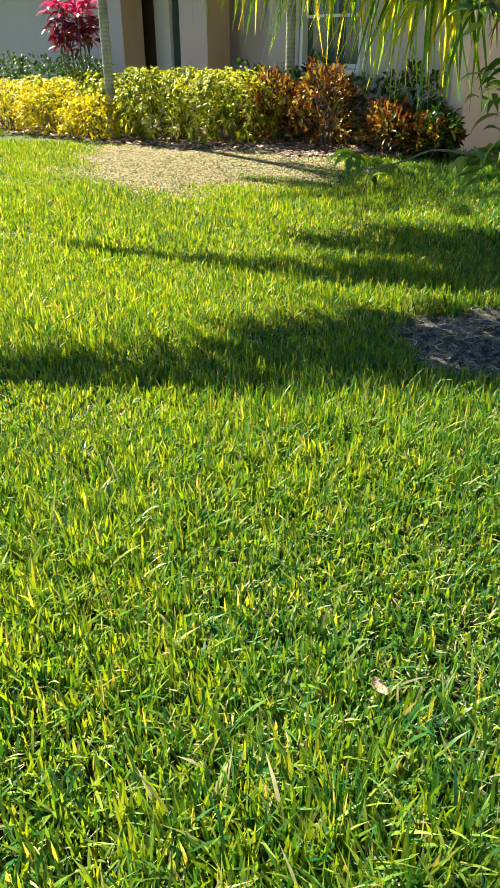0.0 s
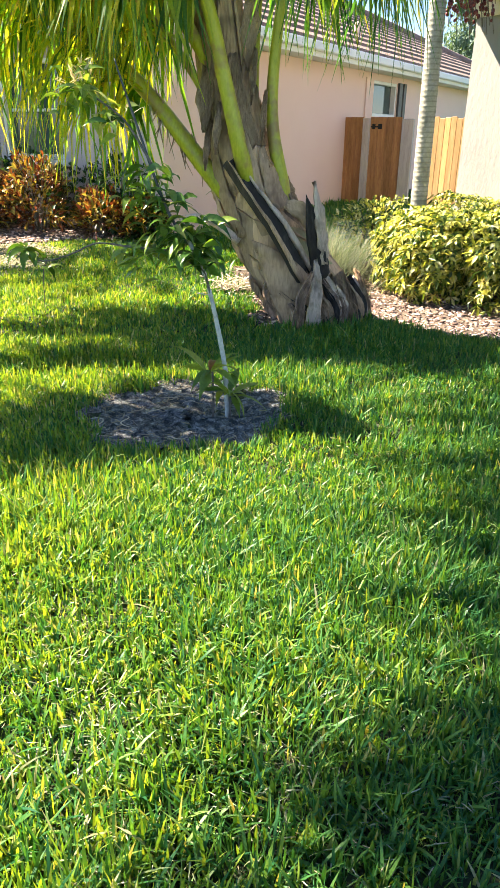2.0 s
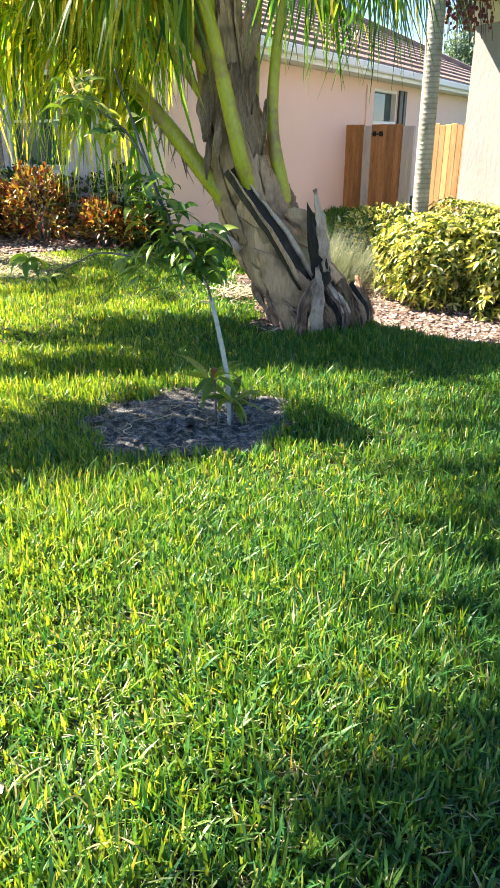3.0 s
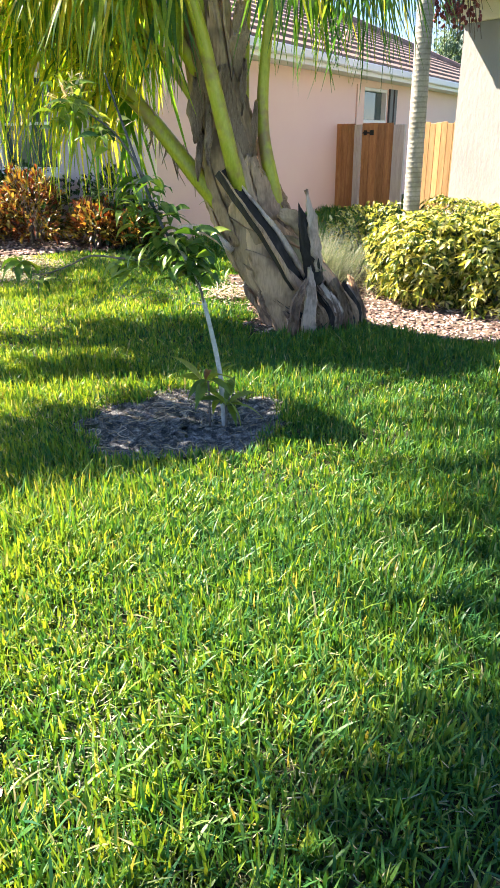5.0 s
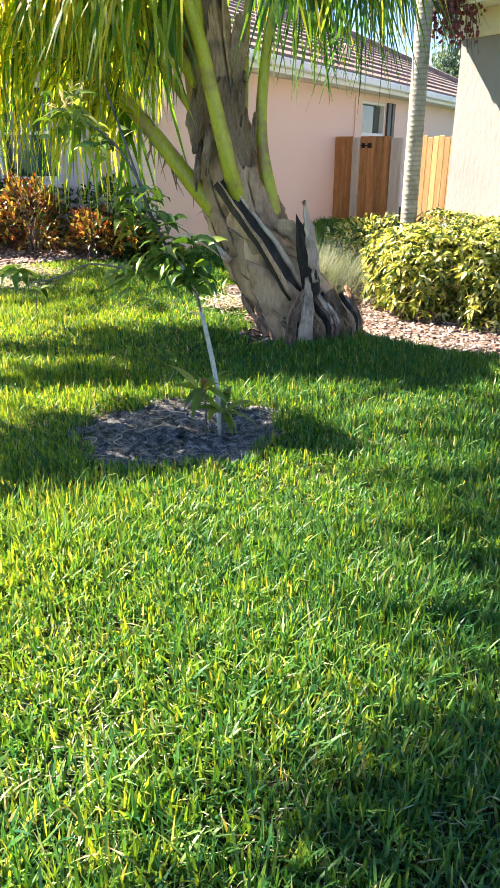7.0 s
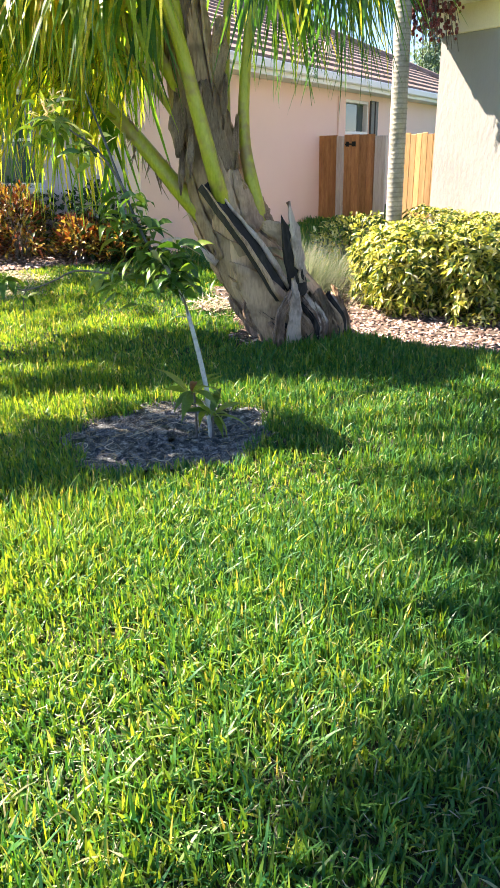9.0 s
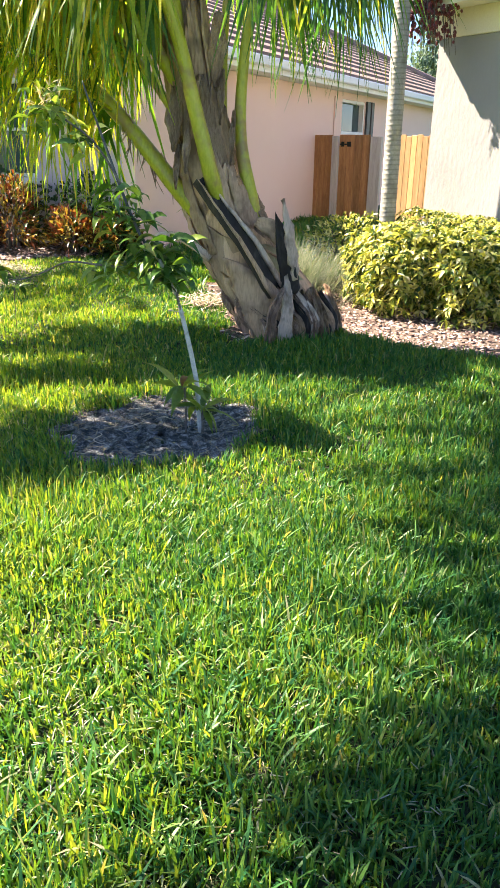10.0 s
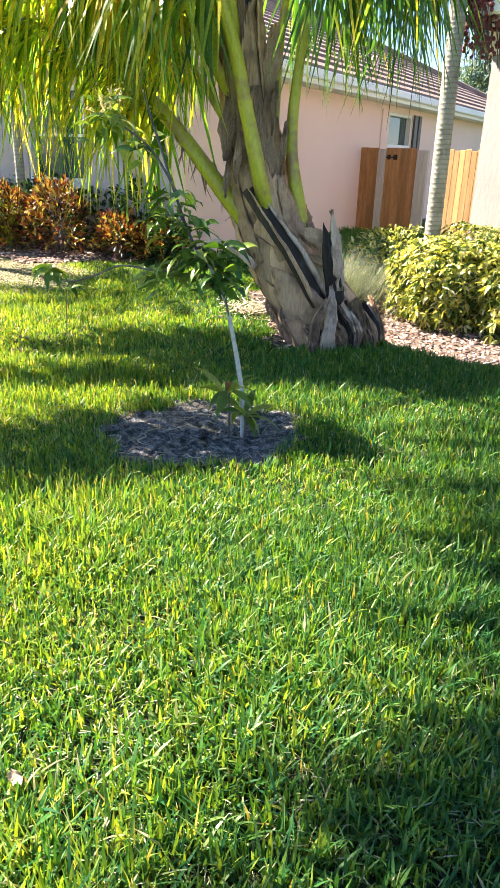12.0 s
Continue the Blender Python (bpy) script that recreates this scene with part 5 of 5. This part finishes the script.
def each_leaf(v, f, mat, parent, label="", corners=8, tris=8):
    """Every leaf an object of its own."""
    one = np.asarray(f).reshape(-1, tris, 3)[0]
    for block_v in np.asarray(v).reshape(-1, corners, 3):
        arrays("leaf", block_v, one, mat, parent, label)


clusters = [((1.43, 3.65, 0.97), 60, 0.19, 0.047, 0.085), ((1.36, 3.73, 1.06), 26, 0.16, 0.045, 0.06), ((1.19, 3.90, 0.88), 36, 0.18, 0.045, 0.05),
            ((1.24, 3.85, 1.24), 24, 0.16, 0.044, 0.06), ((0.96, 4.15, 1.70), 40, 0.18, 0.044, 0.05), ((0.57, 4.56, 0.80), 11, 0.19, 0.062, 0.02), ((1.32, 3.77, 1.18), 12, 0.16, 0.05, 0.03),
            ((1.13, 3.98, 1.56), 14, 0.13, 0.045, 0.05), ((1.5, 3.58, 0.88), 22, 0.16, 0.045, 0.05), ((0.68, 4.45, 0.72), 4, 0.13, 0.04, 0.01), ((1.30, 3.72, 1.32), 6, 0.12, 0.04, 0.03)]
for i, (c, n, ll, w, sp) in enumerate(clusters):
    # clusters 2, 4, 7 and 9 carry the sunlit leaf colour
    light = i in (2, 4, 7, 9)
    v, f = rosette(c, n, ll, w, 600 + i, droop=1.3, up=0.1, spread=sp)
    if light:
        k = (3 * n // 5)
        each_leaf(v[:k * 21], f[:k * 24], M["sunlit_sapling"], sap, "pale leaf, young and sunlit-toned", 21, 24)
        each_leaf(v[k * 21:], f[:(n - k) * 24], M["sapling"], sap, "", 21, 24)
    else:
        each_leaf(v, f, M["sapling"], sap, "", 21, 24)
v, f = rosette((0.96, 4.15, 1.80), 12, 0.09, 0.025, 640, "young_leaf", 0.1, 0.7, 0.03)
each_leaf(v, f, M["young_leaf"], sap, "pale leaf, young and sunlit-toned", 21, 24)

M["blossom"] = foliage("cream_blossom", [(0.0, (0.42, 0.38, 0.20)), (0.6, (0.66, 0.60, 0.40)), (1.0, (0.55, 0.36, 0.18))], 0.6, 0.3, (1.1, 1.0, 0.7))
for i, (c, n) in enumerate((((0.97, 4.14, 1.80), 26), ((0.90, 4.12, 1.74), 14), ((1.18, 3.92, 1.58), 8))):
    v, f = rosette(c, n, 0.075, 0.013, 670 + i, droop=0.2, up=0.6, spread=0.03)
    each_leaf(v, f, M["blossom"], sap, "cream flower spike", 21, 24)

seedling = tagged(empty("young_plant", (1.57, 3.43, -0.02)), "small young plant with yellow-green and reddish leaves in bare soil", "plant")
for i, (c, n, ll, w, mt, up, dr) in enumerate((((1.52, 3.50, 0.25), 11, 0.27, 0.052, "young_leaf", 0.25, 0.8), ((1.60, 3.43, 0.13), 12, 0.23, 0.046, "young_leaf", 0.3, 1.0))):
    v, f = rosette(c, n, ll, w, 650 + i, mt, dr, up, 0.012)
    v = v + np.array([[SX - 1.57, SY - 3.43, -0.03 + 0.02]])
    each_leaf(v, f, M[mt], seedling, "", 21, 24)
    x0, y0 = c[0] - 1.57, c[1] - 3.43
    vs, fs = tube(smooth_path([(x0, y0, -0.04), (x0 + 0.005, y0, c[2] * 0.5), (x0, y0, c[2] + 0.02)], 5), [0.008, 0.006], 6)
    arrays("stem", vs, fs, M["bark"], seedling, smooth=True)

# sandy soil of the ring
ang = np.linspace(0, 2 * np.pi, 64, endpoint=False)
rad = np.linspace(0, 1.06, 14)
A, R = np.meshgrid(ang, rad)
wob = 1 + 0.06 * np.sin(A * 5 + 1) + 0.04 * np.sin(A * 9)
X, Y = PIT[0] + PIT[2] * R * wob * np.cos(A), PIT[1] + PIT[3] * R * wob * np.sin(A)
rr = np.random.RandomState(3)
Z = rise(X, Y) - 0.035 + 0.04 * R ** 4 + 0.008 * rr.normal(0, 1, X.shape) * (R > 0) + 0.012 * np.sin(X * 13) * np.sin(Y * 17)
idx = np.arange(X.size).reshape(X.shape)
q = np.stack([idx[:-1, :], np.roll(idx, -1, 1)[:-1, :], np.roll(idx, -1, 1)[1:, :], idx[1:, :]], -1).reshape(-1, 4)
soil = arrays("bare_soil", np.stack([X, Y, Z], -1), np.concatenate([q[:, [0, 1, 2]], q[:, [0, 2, 3]]]), M["sand"], smooth=True)
tagged(soil, "ring of bare grey sandy soil round the sapling", "soil", kind="structure")
n = 300
t, a = np.sqrt(rr.uniform(0, 1, n)), rr.uniform(0, 2 * np.pi, n)
x, y = PIT[0] + PIT[2] * t * np.cos(a), PIT[1] + PIT[3] * t * np.sin(a)
v, f = chips(x, y, rise(x, y) - 0.022 + 0.03 * t ** 4, 0.002 + 0.005 * rr.uniform(0, 1, n) ** 3, rr, 0.5, 7.0)
tagged(arrays("soil_litter", v, f, M["dry_grass"]), "dry straw and bits of root on bare soil", "litter", kind="stuff")

n = 900
t, a = 1.06 - 0.6 * rr.uniform(0, 1, n) ** 2.6, rr.uniform(0, 2 * np.pi, n)
x, y = PIT[0] + PIT[2] * t * np.cos(a), PIT[1] + PIT[3] * t * np.sin(a)
v, f = blades(x, y, rise(x, y) - 0.03 + 0.035 * t ** 4, 0.06 * rr.uniform(0.4, 1.5, n), 0.0035 * rr.uniform(0.6, 1.5, n), rr.uniform(1.2, 1.45, n), rr)
tagged(arrays("thatch", v, f, M["root"]), "dead roots and thatch round bare soil", "litter", kind="stuff")

strands = []
for i in range(17):
    a0, t0 = rr.uniform(1.0, 4.2), rr.uniform(0.35, 0.95)
    turn = rr.uniform(0.2, 0.5) / t0
    pts = [(PIT[0] + PIT[2] * (t0 + 0.05 * math.sin(k * 2.1 + i)) * math.cos(a0 + turn * k / 4), PIT[1] + PIT[3] * (t0 + 0.04 * math.sin(k * 1.7 + i)) * math.sin(a0 + turn * k / 4)) for k in range(5)]
    strands.append(tube(smooth_path([(px, py, float(rise(px, py)) - 0.012 + 0.03 * t0 ** 4) for px, py in pts], 12), [0.0015, 0.003, 0.005, 0.0035, 0.001], 5, 0.5, True, 0.3, i))
v, f = merge(strands)
tagged(arrays("straw", v, f, M["straw"]), "pale runners of dead grass across the bare soil", "litter", kind="stuff")

# ---- mulch beds ----
for x0, x1, y0, y1, n, size, seed in ((2.3, 6.2, 2.6, 7.2, 19000, 0.021, 91), (2.3, 6.5, 7.2, 12.0, 4200, 0.03, 92), (-1.2, 3.0, 9.2, 11.6, 6000, 0.028, 93), (-6.0, -0.6, 9.6, 14.0, 5000, 0.03, 94)):
    r = np.random.RandomState(seed)
    x, y = r.uniform(x0, x1, n), r.uniform(y0, y1, n)
    k = in_bed(x, y)
    x, y = x[k], y[k]
    v, f = chips(x, y, rise(x, y) + r.uniform(0.0, 0.025, len(x)), size * r.uniform(0.5, 1.5, len(x)), r)
    tagged(arrays("bark_mulch", v, f, M["mulch"]), "pinkish brown bark mulch chips", "mulch", kind="stuff")
bx, by = np.meshgrid(np.arange(-6, 7.01, 0.06), np.arange(2.4, 14.0, 0.06))
ok = in_bed(bx, by)
idx = np.arange(bx.size).reshape(bx.shape)
full = ok[:-1, :-1] & ok[:-1, 1:] & ok[1:, 1:] & ok[1:, :-1]
q = np.stack([idx[:-1, :-1], idx[:-1, 1:], idx[1:, 1:], idx[1:, :-1]], -1)[full]
bed = arrays("planting_bed", np.stack([bx, by, rise(bx, by) + 0.012 + 0.008 * np.sin(bx * 31) * np.sin(by * 27)], -1), np.concatenate([q[:, [0, 1, 2]], q[:, [0, 2, 3]]]), M["bed_soil"], smooth=True)
tagged(bed, "dark soil of the planting beds", "soil", kind="structure")

HEAP = (2.62, 6.75)
# ---- dry patch, tall tuft, straw in the lawn ----
r = np.random.RandomState(15)
n = 75000
x, y = r.uniform(-4.0, 1.6, n), r.uniform(6.8, 12.2, n)
k = (r.uniform(0, 1, n) < dryness(x, y)) & ~in_bed(x, y)
x, y, n = x[k], y[k], int(k.sum())
v, f = blades(x, y, rise(x, y) - 0.004, 0.045 * r.uniform(0.5, 1.3, n), 0.017 * r.uniform(0.6, 1.2, n), np.abs(r.normal(1.42, 0.12, n)), r)
tagged(arrays("dry_grass", v, f, M["dry_grass"]), "parched straw-coloured patch of lawn", "grass", kind="stuff")
n = 3600
x, y = r.uniform(-1.4, 3.0, n), r.uniform(0.3, 4.5, n)
k = ~in_pit(x, y) & ~in_bed(x, y)
x, y, n = x[k], y[k], int(k.sum())
v, f = chips(x, y, rise(x, y) + r.uniform(0.008, 0.05, n), r.uniform(0.0012, 0.0032, n), r, 0.2, 12.0)
tagged(arrays("grass_clippings", v, f, M["dry_grass"]), "dry clippings and dead blades among the grass", "grass", kind="stuff")

n = 1300
x, y = np.where(r.uniform(0, 1, n) < 0.2, r.normal(0.62, 0.06, n), r.normal(0.75, 0.55, n)), r.normal(1.0, 0.35, n)
v, f = chips(x, y, rise(x, y) + r.uniform(0.015, 0.05, n), r.uniform(0.0013, 0.0034, n), r, 0.2, 12.0)
tagged(arrays("grass_clippings", v, f, M["clipping"]), "bleached grey clippings lying on the mown grass", "grass", kind="stuff")

tuft = tagged(empty("grass_tuft", (3.35, 7.1, float(rise(3.35, 7.1)))), "tuft of tall fine pale green grass behind the palm", "ornamental grass")
n = 3800
x, y = np.abs(r.normal(0, 0.42, n)) - 0.22, r.normal(-0.05, 0.3, n)
v, f = blades(x, y, np.zeros(n), 0.58 * r.uniform(0.5, 1.2, n), 0.005 * r.uniform(0.6, 1.2, n), np.abs(r.normal(0.6, 0.35, n)), r, np.arctan2(y, x) + r.normal(0, 0.5, n))
TUFT = foliage("fine_grass", [(0.0, (0.13, 0.18, 0.10)), (0.6, (0.26, 0.30, 0.20)), (1.0, (0.42, 0.42, 0.34))], 0.6, 0.25, (1.1, 1.1, 0.7))
arrays("tuft_foliage", v, f, TUFT, tuft)

n = 420
x, y = r.normal(HEAP[0], 0.13, n), r.normal(HEAP[1], 0.16, n)
v, f = chips(x, y, rise(x, y) + np.abs(r.normal(0, 0.05, n)), r.uniform(0.006, 0.014, n), r, 0.25, 13.0)
tagged(arrays("leaf_litter", v, f, M["straw"]), "heap of pale dry palm leaf shreds behind the trunk", "litter", kind="stuff")

# pink-tipped plant by the house
ti = tagged(empty("ti_plant", (-3.10, 12.95, 0.2)), "ti plant with dark purple leaves and bright pink tops", "shrub")
for i in range(6):
    a = i * 1.05
    bx_, by_ = 0.12 * math.cos(a), 0.12 * math.sin(a)
    tx, ty, tz = 0.26 * math.cos(a), 0.2 * math.sin(a), 1.62 + 0.12 * math.sin(i * 2.0)
    v, f = tube(smooth_path([(bx_, by_, -0.03), (bx_ * 1.5, by_ * 1.5, 0.6), (tx, ty, tz)], 6), [0.014, 0.01], 6)
    arrays("stem", v, f, M["bark"], ti, smooth=True)
    rr = np.random.RandomState(700 + i)
    for mt, n, z, ll, up in (("ti", 24, tz - 0.08, 0.30, 0.15), ("ti_pink", 19, tz + 0.10, 0.32, 0.75)):
        az = np.arange(n) * 2.4
        tl = rr.uniform(-0.5, 0.5, n) + up
        d = np.stack([np.cos(az) * np.cos(tl), np.sin(az) * np.cos(tl), np.sin(tl)], 1)
        p = np.array([[tx, ty, z]]) + rr.normal(0, 0.03, (n, 3)) + np.array([[0, 0, 1]]) * rr.uniform(-0.3 if mt == "ti" else 0, 0.08, (n, 1))
        v, f = leaves(p, d, ll * rr.uniform(0.7, 1.15, n), 0.085 * rr.uniform(0.7, 1.1, n), 0.5, rr)
        each_leaf(v, f, M[mt], ti, "bright pink leaf" if mt == "ti_pink" else "dark purple leaf")

# a dead leaf and twigs on the lawn
litter = tagged(empty("dead_leaf", (0.351, 1.102, 0.075)), "pale dry curled leaf lying on the grass", "leaf")
bm = bmesh.new()
g = [[bm.verts.new((0.018 * a * (1 - 0.75 * b * b), 0.026 * b, 0.008 * a * a + 0.006 * b * b)) for a in (-1, -0.5, 0, 0.5, 1)] for b in (-1, -0.5, 0, 0.5, 1)]
for i in range(4):
    for j in range(4):
        bm.faces.new((g[i][j], g[i][j + 1], g[i + 1][j + 1], g[i + 1][j]))
bmesh.ops.solidify(bm, geom=bm.faces[:], thickness=0.002)
bmesh.ops.rotate(bm, verts=bm.verts[:], matrix=Euler((0.12, 0.1, 0.6)).to_matrix())
part("leaf_blade", bm, M["dry_leaf"], litter, smooth=True)


# ---- far trees over the roofs ----
def far_tree(x, y, h, spread, seed, label):
    r = np.random.RandomState(seed)
    ob = tagged(empty("tree", (x, y, 0.2)), label, "tree", "trees behind the houses")
    v, f = tube(smooth_path([(0, 0, -0.1), (0.2, 0, h * 0.5), (0, 0.1, h)], 8), [0.28, 0.18, 0.05], 8)
    arrays("trunk", v, f, M["bark"], ob, smooth=True)
    ps, ds, limbs = [], [], []
    for i in range(26):
        z = h * r.uniform(0.3, 1.0)
        a = r.uniform(0, 6.28)
        e = np.array([math.cos(a), math.sin(a), 0.15]) * spread * r.uniform(0.4, 1.0) * (1.25 - z / h) + np.array([0, 0, z])
        limbs.append(tube(smooth_path([(0.1, 0, z - 0.3), tuple(e)], 4), [0.06, 0.015], 5))
        m = 170
        p = e + r.normal(0, 1, (m, 3)) * np.array([[0.6, 0.6, 0.38]]) * spread * 0.25
        ps.append(p)
        ds.append(unit(r.normal(0, 1, (m, 3)) + np.array([[0, 0, -0.3]])))
    v, f = merge(limbs)
    arrays("limbs", v, f, M["bark"], ob, smooth=True)
    P, D = np.vstack(ps), np.vstack(ds)
    v, f = leaves(P, D, r.uniform(0.25, 0.5, len(P)), 0.12, 0.5, r)
    arrays("crown", v, f, M["far_tree"], ob)


far_tree(27, 40, 9.0, 3.2, 801, "tall feathery dark green tree behind the roofs")
far_tree(33, 47, 10.5, 3.5, 802, "tall feathery dark green tree behind the roofs")
far_tree(20, 44, 7.0, 2.6, 803, "tall feathery dark green tree behind the roofs")
